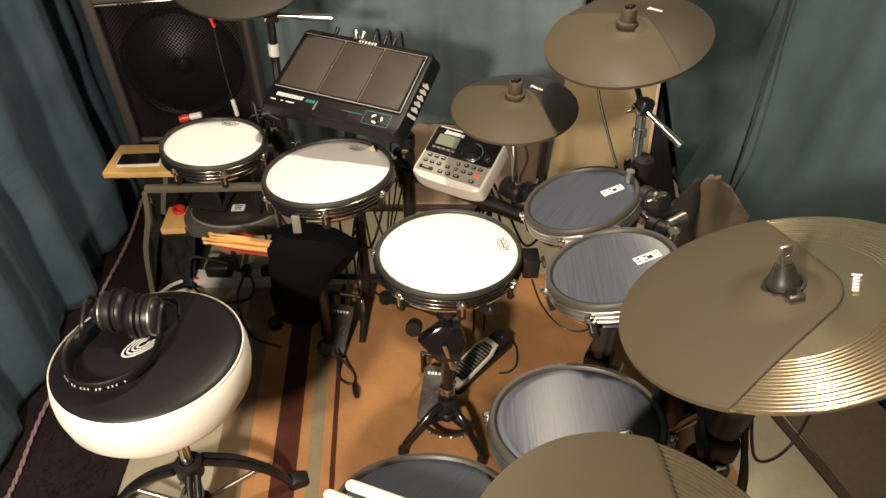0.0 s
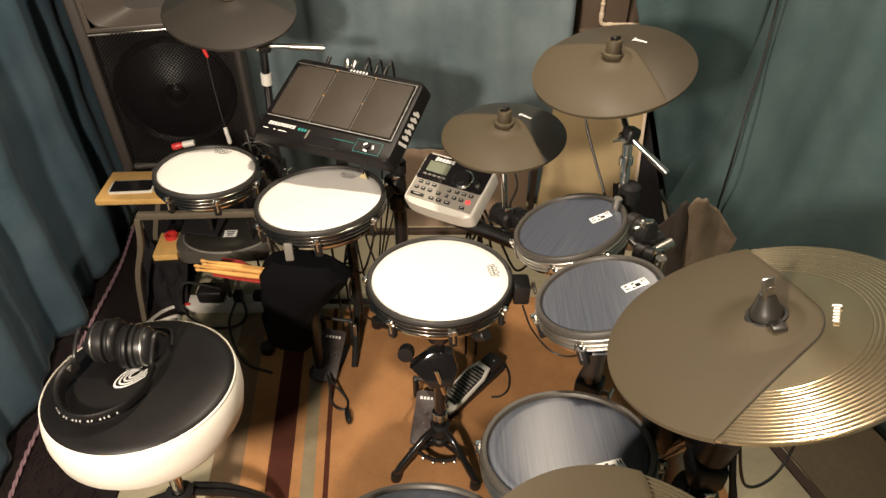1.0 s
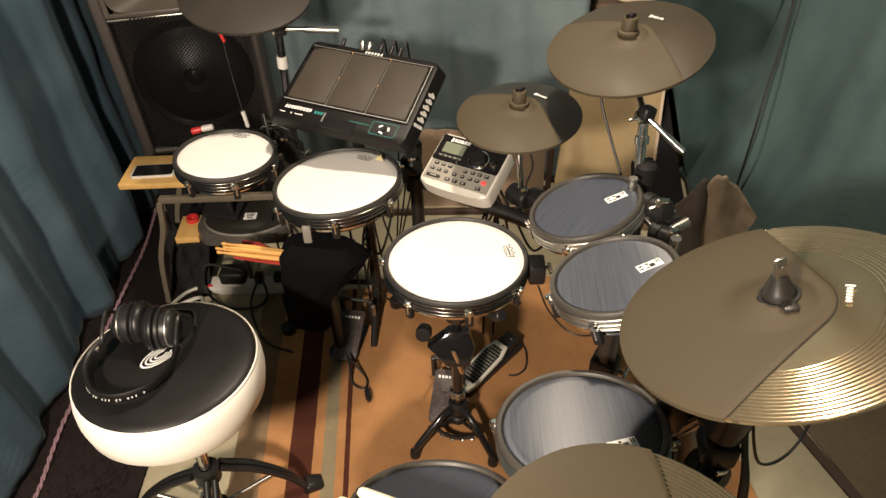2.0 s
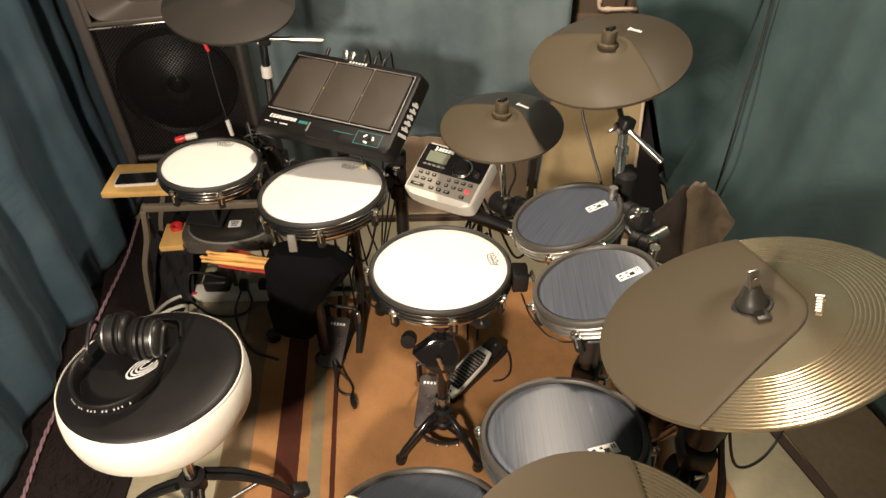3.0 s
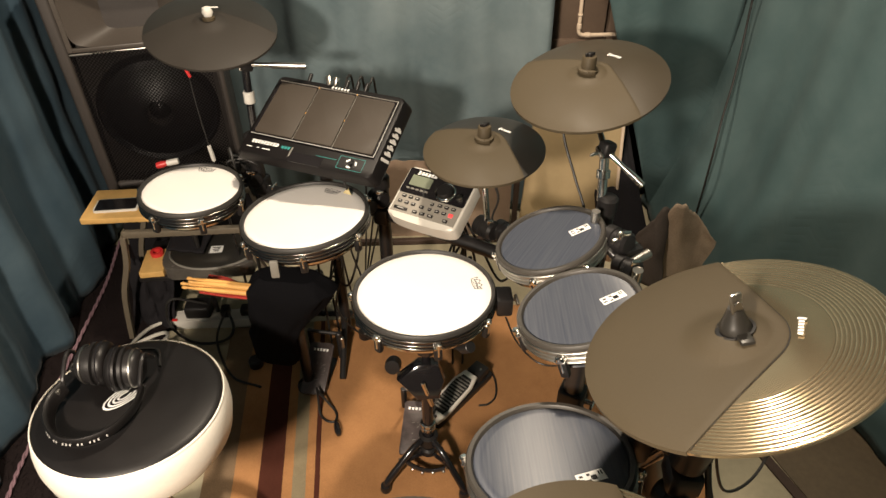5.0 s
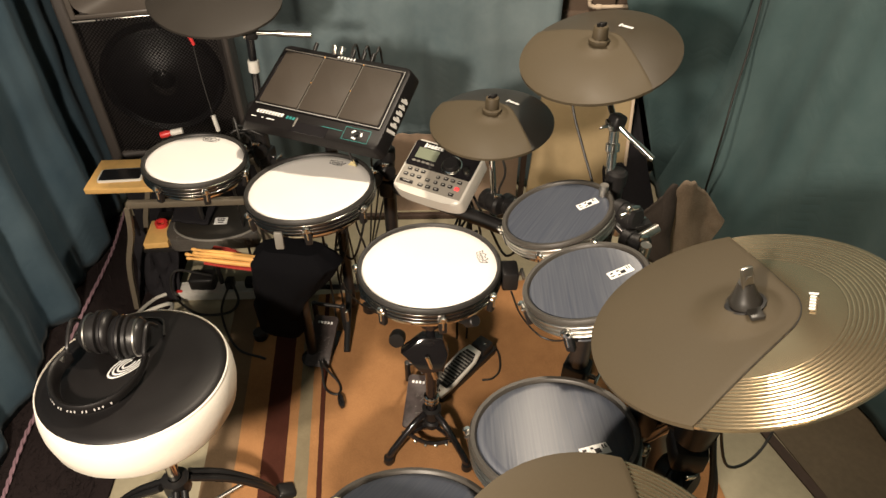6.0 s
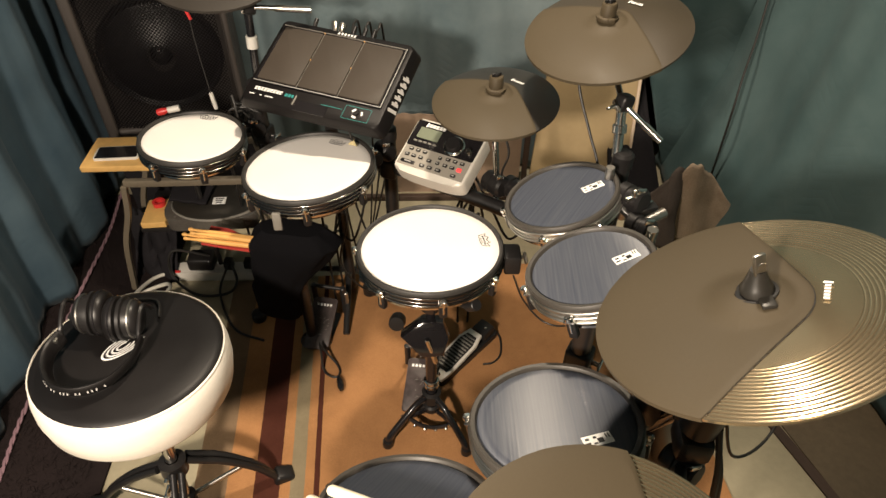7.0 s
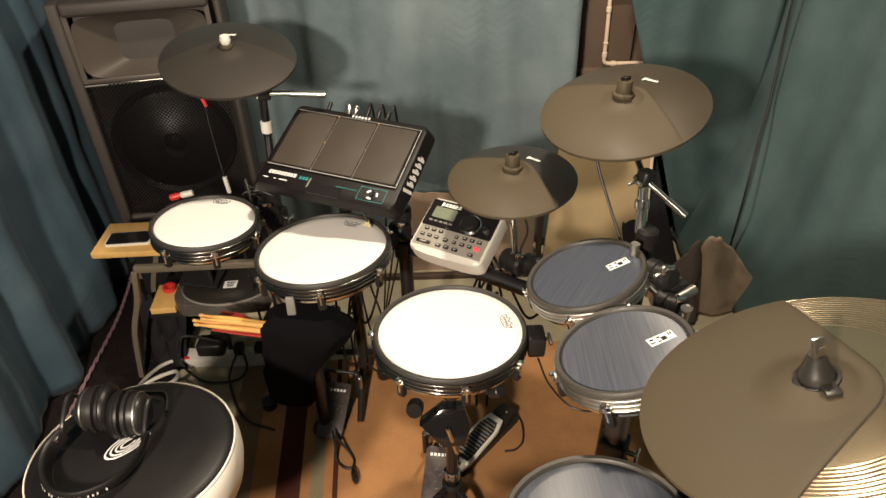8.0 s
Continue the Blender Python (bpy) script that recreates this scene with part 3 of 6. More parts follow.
def felt_scrap(tops, y, lean, fold, seed, label, material):
    """A torn piece of underlay that stands on edge; tops are the heights of its ragged upper edge along x."""
    own = bmesh.new()
    nx, ny = 44, 22
    rows = []
    for i in range(nx + 1):
        x = tops[0][0] + (tops[-1][0] - tops[0][0]) * i / nx
        k = max(q for q in range(len(tops) - 1) if tops[q][0] <= x + 1e-6)
        f = (x - tops[k][0]) / (tops[k + 1][0] - tops[k][0])
        top = tops[k][1] * (1 - f) + tops[k + 1][1] * f + 0.010 * noise.noise((x * 60, seed, 0)) + 0.005 * noise.noise((x * 170, seed, 1))
        row = []
        for j in range(ny + 1):
            v = j / ny
            off = fold * (math.sin(x * 42 + v * 2.5 + seed) + 0.6 * noise.noise((x * 11, v * 2.4, seed)) + 0.25 * noise.noise((x * 34, v * 7, seed)))
            row.append(own.verts.new((x + 0.012 * noise.noise((x * 9, v * 3, seed + 5)), y + lean * v + off, max(top, 0.01) * v)))
        rows.append(row)
    for a, b in zip(rows, rows[1:]):
        for j in range(ny):
            own.faces.new((a[j], b[j], b[j + 1], a[j + 1]))
    ob = part("crumpled_felt", own, material)
    mod = ob.modifiers.new("thickness", "SOLIDIFY")
    mod.thickness = 0.007
    tagged(ob, label, "felt")


felt_scrap([(0.850, 0.12), (0.868, 0.27), (0.886, 0.322), (0.922, 0.318), (0.935, 0.292), (0.97, 0.27), (1.02, 0.215), (1.06, 0.165), (1.09, 0.125), (1.13, 0.04)], 1.76, 0.03, 0.009, 2.0, "brown felt underlay standing on edge, torn along the top", FELT)
felt_scrap([(0.74, 0.06), (0.78, 0.20), (0.815, 0.25), (0.85, 0.30), (0.872, 0.29)], 1.73, 0.06, 0.014, 6.0, "crumpled fold of felt underlay on the floor, coloured dark for shade", FELT_SHADED)
# Added black sheet: makes the gap between board and blanket dark.
drape("black_cloth", [(0.70, 1.93, 0.0), (0.90, 1.93, 0.0), (0.735, 2.25, 0.66), (0.62, 2.25, 0.66)], "black sheet added to fill the dark gap beside the tan board", "cloth", BLACK_CLOTH, 0.006, 8.0)


# ---------------------------------------------------------------- loudspeaker
def loudspeaker():
    w, h, d = 0.47, 0.735, 0.30
    ob = thing("loudspeaker", pose(-0.888, 2.125, 0.325, 0, 0, 13), "black floor loudspeaker with a horn above a perforated woofer grille", "loudspeaker")
    y0 = -d / 2
    cabinet = box(w, d - 0.06, h, pose(0, 0.03, 0), 0.02, segs=3)
    part("cabinet", cabinet, SPEAKER_PAINT, ob)
    frame_bm = bmesh.new()
    for x, wide in ((-w / 2 + 0.0175, 0.035), (w / 2 - 0.010, 0.020)):
        box(wide, 0.07, h, pose(x, y0 + 0.035, 0), 0.009, frame_bm, 3)
    for z in (0.0, h - 0.04):
        box(w - 0.068, 0.07, 0.04, pose(0, y0 + 0.035, z), 0.012, frame_bm, 3)
    part("front_frame", frame_bm, SPEAKER_PAINT, ob, "raised grey-brown moulded edge")
    # horn: a flared mouth
    horn = bmesh.new()
    mouth = [(0.187, 0.092), (0.15, 0.082), (0.09, 0.06), (0.045, 0.035), (0.022, 0.022)]
    rings = []
    for (sx, sz), yy in zip(mouth, (0.012, 0.03, 0.055, 0.09, 0.12)):
        rings.append([horn.verts.new((sx * math.copysign(abs(math.cos(a)) ** 0.35, math.cos(a)), y0 + yy, sz * math.copysign(abs(math.sin(a)) ** 0.35, math.sin(a)))) for a in (2 * math.pi * (k + 0.5) / 40 for k in range(40))])
    for a, b in zip(rings, rings[1:]):
        for k in range(40):
            horn.faces.new((a[k], a[(k + 1) % 40], b[(k + 1) % 40], b[k]))
    horn.faces.new(rings[-1])
    hn = part("horn", horn, HORN, ob, "smooth moulded horn flare", m=pose(0, 0, h - 0.132))
    baffle = bmesh.new()
    for x, sx in ((-0.1935, 0.014), (0.1935, 0.014)):
        box(sx, 0.01, 0.2, pose(x, y0 + 0.014, h - 0.232), 0, baffle)
    box(0.40, 0.01, 0.014, pose(0, y0 + 0.016, h - 0.236), 0.003, baffle)
    part("horn_baffle", baffle, HORN, ob)
    part("driver", lathe([(0.0, 0.02), (0.018, 0.012), (0.02, 0.0)], 20, pose(0, y0 + 0.115, 0, 90, 0, 0)), STEEL, hn, "small bright compression driver")
    # woofer behind the grille
    part("woofer_cone", lathe([(0.045, 0.035), (0.17, 0.0), (0.185, 0.012), (0.195, 0.0)], 48, pose(0, y0 + 0.06, 0.265, 90, 0, 0)), CONE, ob)
    part("dust_cap", lathe([(0.0, 0.03), (0.02, 0.027), (0.04, 0.012), (0.046, -0.005)], 32, pose(0, y0 + 0.075, 0.265, 90, 0, 0)), CONE, ob)
    part("woofer_baffle", box(0.40, 0.008, 0.47, pose(0, y0 + 0.075, 0.03)), CONE, ob)
    # curved grille sheet with its own hole pattern
    me_bm = bmesh.new()
    uv = me_bm.loops.layers.uv.new("holes")
    cols = []
    for k in range(25):
        x = -0.2 + 0.4 * k / 24
        yy = y0 + 0.016 - 0.022 * math.cos(x / 0.2 * math.pi / 2)
        cols.append((me_bm.verts.new((x, yy, 0.03)), me_bm.verts.new((x, yy, h - 0.235)), x))
    for (a, b, xa), (c, d2, xc) in zip(cols, cols[1:]):
        f = me_bm.faces.new((a, c, d2, b))
        for loop, q in zip(f.loops, ((xa, 0), (xc, 0), (xc, h - 0.265), (xa, h - 0.265))):
            loop[uv].uv = q
    part("grille", me_bm, GRILLE, ob, "black perforated steel grille")
    part("grille_top_edge", box(0.40, 0.006, 0.006, pose(0, y0 + 0.008, h - 0.243), 0.002), STEEL, ob)
    plinth = tagged(part("plinth_box", box(0.47, 0.30, 0.324, pose(-0.888, 2.125, 0, 0, 0, 13), 0.008), BLACK_CLOTH), "black covered box under the loudspeaker", "box")
    return plinth


loudspeaker()


# ---------------------------------------------------------------- drum pads
def drum_pad(name, c, n, R, head, rim, depth, lug_angles, label, category, logo_at, logo_kind, group, turn=0.0, hoop=None, grain_turn=0.0, edge=0.009):
    """A mesh-head pad; R is the outer radius of its rim, and the pose is that of the rim's upper plane."""
    ob = thing(name, facing(c, n, turn), label, category, group)
    s = R - 0.010
    part("shell", lathe([(s - 0.012, -0.018), (s - 0.004, -0.020), (s - 0.004, -depth + 0.012), (s - 0.012, -depth), (s - 0.05, -depth - 0.006), (0, -depth - 0.006)], 64), BLACK_GLOSS, ob)
    part("hoop", lathe([(R - 0.003, -0.010), (R - 0.001, -0.011), (R - 0.001, -0.034), (s - 0.004, -0.035)], 72), BLACK_GLOSS if hoop is None else hoop, ob, "polished hoop")
    for z, rr in ((-0.0135, 0.0028), (-0.0235, 0.0022), (-0.0325, 0.0030)):
        ring = [(R - 0.001 + rr * math.cos(q), z + rr * math.sin(q)) for q in (radians(-90 + 22.5 * k) for k in range(9))]
        part("hoop_ring", lathe(ring, 72), hoop or BLACK_NICKEL, ob, "bright rounded ring")
    part("lower_ring", lathe([(s - 0.003, -depth * 0.72), (s + 0.001, -depth * 0.73), (s + 0.001, -depth * 0.80), (s - 0.003, -depth * 0.81)], 72), CHROME, ob, "thin bright ring")
    part("rim", lathe([(R - edge - 0.002, -0.012), (R - edge - 0.001, -0.003), (R - edge + 0.001, 0.0), (R - 0.003, 0.001), (R, -0.003), (R, -0.009), (R - 0.003, -0.012)], 72), rim, ob, "matt rubber rim")
    disc_bm = bmesh.new()
    uv = disc_bm.loops.layers.uv.new("weave")
    rad = R - edge
    rings = [[disc_bm.verts.new((0, 0, -0.0035))]]
    for q in (0.3, 0.6, 0.85, 0.96, 1.0):
        rings.append([disc_bm.verts.new((rad * q * math.cos(a), rad * q * math.sin(a), -0.0035 if q < 0.9 else (-0.004 if q < 0.98 else -0.008))) for a in (2 * math.pi * k / 64 for k in range(64))])
    for k in range(64):
        disc_bm.faces.new((rings[0][0], rings[1][k], rings[1][(k + 1) % 64]))
    for a, b in zip(rings[1:], rings[2:]):
        for k in range(64):
            disc_bm.faces.new((a[k], b[k], b[(k + 1) % 64], a[(k + 1) % 64]))
    ca, sa = math.cos(radians(grain_turn)), math.sin(radians(grain_turn))
    for f in disc_bm.faces:
        for loop in f.loops:
            x, y = loop.vert.co.x, loop.vert.co.y
            loop[uv].uv = (ca * x + sa * y, -sa * x + ca * y)
    part("head", disc_bm, head, ob)
    for a in lug_angles:
        m = pose(0, 0, 0, 0, 0, a)
        lug = part("lug", box(0.014, 0.017, depth * 0.55, pose(s + 0.010, 0, -depth * 0.98), 0.004), BLACK_PLASTIC, ob, m=m)
        bolt = lathe([(0.0, 0.006), (0.004, 0.006), (0.005, 0.004), (0.0075, 0.003), (0.0075, -0.003), (0.003, -0.004), (0.003, -0.03)], 12, pose(s + 0.016, 0, -0.018))
        box(0.016, 0.02, 0.006, pose(s + 0.012, 0, -0.028), 0.002, bolt)
        part("tension_bolt", bolt, CHROME, lug, "chrome tension bolt")
    ang, rr = logo_at
    lm = pose(0, 0, 0, 0, 0, ang) @ pose(rr, 0, -0.0030, 0, 0, -90 + 0)
    mark = bmesh.new()
    if logo_kind == "crown":
        line = [(-18, -7), (-23, 9), (-13, 5), (-9, 13), (0, 6), (9, 13), (13, 5), (23, 9), (18, -7), (0, -9), (-18, -7)]
        for (xa, ya), (xb, yb) in zip(line, line[1:]):
            long = math.hypot(xb - xa, yb - ya) * 0.001
            box(long + 0.0006, 0.0015, 0.0004, lm @ pose((xa + xb) * 0.0005, (ya + yb) * 0.0005, 0, 0, 0, math.degrees(math.atan2(yb - ya, xb - xa))), 0, mark)
        for k in range(5):
            box(0.0042, 0.0046, 0.0004, lm @ pose(-0.0136 + 0.0068 * k, 0.0012 - 0.0003 * abs(k - 2), 0, 0, 0, -10), 0, mark)
        box(0.022, 0.0010, 0.0004, lm @ pose(0, -0.0048, 0), 0, mark)
        part("maker_mark", mark, LOGO_GREY, ob, "small grey printed mark")
    elif logo_kind == "label":
        lm = lm @ pose(0, 0, 0, 0, 0, 90 - ang + 12)
        box(0.044, 0.021, 0.0004, lm, 0, mark)
        lab = part("maker_label", mark, LOGO_WHITE, ob, "white rectangular label with black blocks")
        dark = bmesh.new()
        for x, y, w, h in ((-0.015, 0.004, 0.006, 0.004), (-0.016, -0.004, 0.008, 0.003), (-0.003, 0.005, 0.005, 0.004), (0.004, -0.002, 0.009, 0.009), (0.014, 0.004, 0.002, 0.008), (0.018, 0.004, 0.002, 0.008), (-0.005, -0.006, 0.006, 0.003)):
            box(w, h, 0.0004, lm @ pose(x, y, 0.0004), 0, dark)
        part("print_blocks", dark, BLACK_PLASTIC, lab)
    return ob


WHITE_LABEL = "drum pad with a white coated head and black rim"
pads = "drum pads of the kit"
drum_pad("tom_pad", (-0.585, 1.423, 0.667), (0.051, 0.031, 0.998), 0.131, HEAD_WHITE, RIM_RUBBER, 0.062, [-66, -14, -118, 40, 120, 175], "small " + WHITE_LABEL, "drum pad", (81, 0.097), "crown", pads)
drum_pad("tom_pad", (-0.279, 1.309, 0.657), (-0.062, 0.053, 0.997), 0.160, HEAD_WHITE, RIM_RUBBER, 0.065, [-86, -34, -146, 30, 90, 150], "medium " + WHITE_LABEL, "drum pad", (60, 0.115), "crown", pads)
drum_pad("snare_pad", (0.012, 1.05, 0.624), (-0.014, 0.077, 0.997), 0.159, HEAD_WHITE, RIM_RUBBER, 0.062, [-81, -36, -128, 4, 60, 120, 175], "large white-headed snare pad on a black stand", "drum pad", (9, 0.118), "crown", pads)
BLUE_LABEL = "drum pad with a blue mesh head and grey rim"
drum_pad("tom_pad", (0.281, 1.068, 0.748), (-0.304, 0.095, 0.948), 0.119, HEAD_BLUE, RIM_GREY, 0.064, [-118, -15, -66, 45, 110, 170], "small " + BLUE_LABEL, "drum pad", (-2.5, 0.065), "label", pads, hoop=STEEL, edge=0.010, grain_turn=52)
drum_pad("tom_pad", (0.284, 0.810, 0.795), (-0.300, 0.149, 0.942), 0.113, HEAD_BLUE, RIM_GREY, 0.064, [-120, -60, 0, 60, 120, 180], "medium " + BLUE_LABEL, "drum pad", (-3, 0.061), "label", pads, hoop=STEEL, edge=0.010, grain_turn=85)
drum_pad("tom_pad", (0.199, 0.565, 0.708), (-0.095, 0.225, 0.970), 0.131, HEAD_BLUE, RIM_GREY, 0.060, [165, 105, 45, -15, -75, 225], "large " + BLUE_LABEL, "drum pad", (-41, 0.071), "label", pads, hoop=STEEL, edge=0.010, grain_turn=88)
drum_pad("tom_pad", (-0.023, 0.451, 0.673), (0.004, 0.477, 0.879), 0.131, HEAD_BLUE, RIM_GREY, 0.060, [150, 90, 30, -30, -90, 210], "tilted blue mesh drum pad with pale sticks on it", "drum pad", (-60, 0.09), "none", pads, hoop=STEEL, edge=0.010, grain_turn=62)


# ---------------------------------------------------------------- cymbals
def cymbal(name, c, n, R, plate_mat, pad_from, pad_to, logo, label, category, grooves, ridge=0.00005, group="cymbals of the kit", bell=0.060, lift=0.024, nut_mat=BLACK_PLASTIC, sleeve=PAD_RUBBER, rubber=PAD_RUBBER, hub=(0.0, 0.0)):
    """An electronic cymbal: a plate with a bell, a rubber striking pad over part of it, felt, nut and print.
    The pose is that of its edge plane; the pad covers the rim from pad_from to pad_to degrees."""
    ob = thing(name, facing(c, n), label, category, group)

    def height(r):
        q = r / R
        if r < bell * 0.75:
            return lift + 0.010 * math.cos(r / (bell * 0.75) * math.pi / 2) ** 0.8
        k = min((r - bell * 0.75) / (R - bell * 0.75), 1.0)
        return lift * (1 - k ** 2.4)

    steps = 420 if grooves else 26
    prof = []
    for k in range(steps + 1):
        r = 0.012 + (R - 0.012) * k / steps
        z = height(r)
        if grooves and r > R * 0.62:
            q = ((r - R * 0.62) / 0.0049) % 1.0
            z += ridge * math.cos(q * 2 * math.pi) - 0.00045 * max(0.0, 1 - abs(q - 0.5) / 0.17)
        prof.append((r, z))
    under = [(R, -0.004), (R - 0.004, -0.006)] + [(R * q, height(R * q) - 0.008) for q in (0.9, 0.7, 0.5, 0.3, 0.1)]
    part("plate", lathe(prof + under, 96), plate_mat, ob)
    # rubber pad
    span = pad_to - pad_from
    alpha = math.degrees(math.acos(bell / R))

    def reach(a):
        d = (a - pad_from) % 360
        if d <= span:
            return R + 0.0012
        for away in (d - span, 360 - d):
            if away < alpha:
                return min(bell / math.cos(radians(alpha - away)), R + 0.0012)
        return bell

    own = bmesh.new()
    na, nr = 180, 14
    top = []
    for i in range(na):
        a = 360 * i / na
        far = reach(a)
        row = []
        for j in range(nr + 1):
            r = 0.014 + (far - 0.014) * j / nr
            z = height(min(r, R)) + 0.0032 - (0.0012 if j == nr else 0)
            row.append(own.verts.new((r * math.cos(radians(a)), r * math.sin(radians(a)), z)))
        z = height(min(far, R)) - (0.0045 if far > R else 0.001)
        row.append(own.verts.new((far * math.cos(radians(a)), far * math.sin(radians(a)), z)))
        top.append(row)
    for i in range(na):
        a, b = top[i], top[(i + 1) % na]
        for j in range(nr + 1):
            own.faces.new((a[j], b[j], b[j + 1], a[j + 1]))
    # black ribbon that draws the thin shadow beside the rubber's edge
    seam = bmesh.new()
    rows = []
    for i in range(na * 2 + 1):
        a = 180 * i / na
        far = reach(a)
        if far <= R - 0.002:
            rows.append([seam.verts.new((r * math.cos(radians(a)), r * math.sin(radians(a)), height(r) + 0.0010)) for r in (far - 0.0005, far + 0.0013)])
        else:
            rows.append(None)
    for a, b in zip(rows, rows[1:]):
        if a and b:
            seam.faces.new((a[0], b[0], b[1], a[1]))
    part("pad_edge_shade", seam, BLACK_PLASTIC, ob, "narrow black ribbon for the shadow along the rubber's edge")
    part("striking_pad", own, rubber, ob, "smooth brown-grey rubber striking pad")
    zt = height(0.0)
    up = ob.matrix_basis.to_3x3().transposed() @ Vector((0, 0, 1))
    upright = Matrix.Translation((0, 0, zt)) @ Vector((0, 0, 1)).rotation_difference(up).to_matrix().to_4x4() @ Matrix.Translation((0, 0, -zt))
    upright = Matrix.Translation((hub[0], hub[1], 0)) @ (Matrix().lerp(upright, 0.4) if nut_mat is STEEL else upright)
    nut = bmesh.new()
    if nut_mat is STEEL:
        part("hole_edge", lathe([(0.014, zt - 0.001), (0.0245, zt + 0.0005), (0.0245, zt + 0.0022), (0.014, zt + 0.003)], 32), BLACK_PLASTIC, ob, m=Matrix.Translation((hub[0], hub[1], 0)))
        part("felt", lathe([(0.0, zt + 0.001), (0.0195, zt + 0.001), (0.020, zt + 0.006), (0.0165, zt + 0.012), (0.0100, zt + 0.030), (0.009, zt + 0.034), (0, zt + 0.034)], 28), sleeve, ob, "dark conical sleeve", m=upright)
        part("stop_tab", box(0.017, 0.030, 0.006, pose(0.001, -0.021, zt + 0.001, 0, 0, -6), 0.002), sleeve, ob, m=upright)
        box(0.015, 0.006, 0.032, pose(0, -0.005, zt + 0.026, -6, 0, 6), 0.002, nut)
        lathe([(0.0, 0.0012), (0.0045, 0.0010), (0.0048, 0)], 14, pose(0, -0.0088, zt + 0.045, 90, 0, 6), nut)
    elif nut_mat is WHITE_PLASTIC:
        part("felt", lathe([(0.0, zt + 0.001), (0.016, zt + 0.001), (0.0165, zt + 0.008), (0, zt + 0.012)], 28), sleeve, ob, "dark sleeve", m=upright)
        lathe([(0.0, zt + 0.008), (0.010, zt + 0.010), (0.014, zt + 0.020), (0.011, zt + 0.031), (0.004, zt + 0.034), (0, zt + 0.034)], 18, None, nut)
        box(0.026, 0.0035, 0.0035, pose(0.016, 0, zt + 0.030), 0.001, nut)
    else:
        part("felt", lathe([(0.0, zt + 0.001), (0.0225, zt + 0.001), (0.0235, zt + 0.004), (0.0225, zt + 0.008), (0.0165, zt + 0.010), (0.0160, zt + 0.034), (0.0145, zt + 0.036), (0, zt + 0.036)], 28), sleeve, ob, "brown cylindrical sleeve on a round foot", m=upright)
        part("stop_tab", box(0.016, 0.014, 0.010, pose(0.004, -0.018, zt + 0.001), 0.003), sleeve, ob, m=upright)
        lathe([(0, zt + 0.034), (0.006, zt + 0.034), (0.006, zt + 0.042), (0.004, zt + 0.044), (0, zt + 0.044)], 14, None, nut)
        box(0.024, 0.005, 0.008, pose(0, 0, zt + 0.036, 0, 0, 20), 0.002, nut)
    part("wing_nut", nut, nut_mat, ob, "nut on the cymbal's rod", m=upright)
    if logo:
        ang, r, turn = logo
        mark = bmesh.new()
        base = pose(0, 0, 0, 0, 0, ang) @ pose(r, 0, height(r) + 0.0030, 0, 0, turn - ang)
        for k in range(6):
            tall = 0.0105 if k == 0 else 0.0066
            box(0.0034, tall, 0.0005, base @ pose(-0.015 + 0.0058 * k, 0, 0, 0, 0, -10), 0, mark)
        part("maker_mark", mark, LOGO_WHITE, ob, "small white printed mark")
    part("sleeve", rod((0, 0, -0.03), (0, 0, zt + 0.002), 0.010), BLACK_PLASTIC, ob)
    return ob


cymbal("ride_cymbal", (0.403, 0.551, 0.971), (-0.377, 0.225, 0.898), 0.188, BRONZE, 70, 232.5, (-20, 0.084, -122), "large bronze-coloured grooved cymbal with a rubber pad", "cymbal", True, bell=0.070, lift=0.0068, nut_mat=STEEL, sleeve=PLATE_BLACK, hub=(0.011, -0.001))
cymbal("crash_cymbal", (0.392, 1.334, 0.974), (-0.222, -0.144, 0.965), 0.174, PLATE_BROWN, 132, 297, (36, 0.086, -46), "brown-black cymbal pad tilted on a boom stand", "cymbal", False, bell=0.055, lift=0.018)
cymbal("hi_hat_cymbal", (0.167, 1.352, 0.800), (-0.065, -0.075, 0.995), 0.147, PLATE_BLACK, 140, 303, (38, 0.070, -42), "small black cymbal pad with a brown rubber face", "cymbal", False, bell=0.052, lift=0.018)
cymbal("crash_cymbal", (-0.517, 1.665, 0.990), (0.095, -0.244, 0.965), 0.166, PLATE_BLACK, 196, 359, None, "black cymbal pad in front of the loudspeaker, its rubber coloured darker for shade", "cymbal", False, bell=0.055, lift=0.018, nut_mat=WHITE_PLASTIC, rubber=PAD_RUBBER_SHADED)
cymbal("crash_cymbal", (0.175, 0.194, 0.945), (0.179, -0.105, 0.978), 0.174, BRONZE, 77, 242, (97, 0.086, -93), "bronze-coloured grooved cymbal with a rubber pad", "cymbal", True, ridge=0.00030, bell=0.050, lift=0.008)
# ---------------------------------------------------------------- rack and stands
def clamp(parent, c, turn=0.0, size=0.05, label="black rack clamp"):
    cl = part("clamp", box(size, size * 0.9, size * 1.1, pose(0, 0, -size * 0.55), 0.008, segs=3), BLACK_PLASTIC, parent, label, m=pose(*c, 0, 0, turn))
    bolt = rod((size * 0.4, 0, 0.0), (size * 0.85, 0, 0.0), 0.005)
    box(0.006, 0.030, 0.010, pose(size * 0.85, 0, -0.005), 0.002, bolt)
    part("wing_bolt", bolt, CHROME, parent, "chrome wing bolt", m=pose(*c, 0, 0, turn))
    return cl


rack = thing("drum_rack", pose(0.1, 1.1, 0), "black tubular drum rack with clamps and mounting arms", "drum rack")
rack.matrix_basis = Matrix()


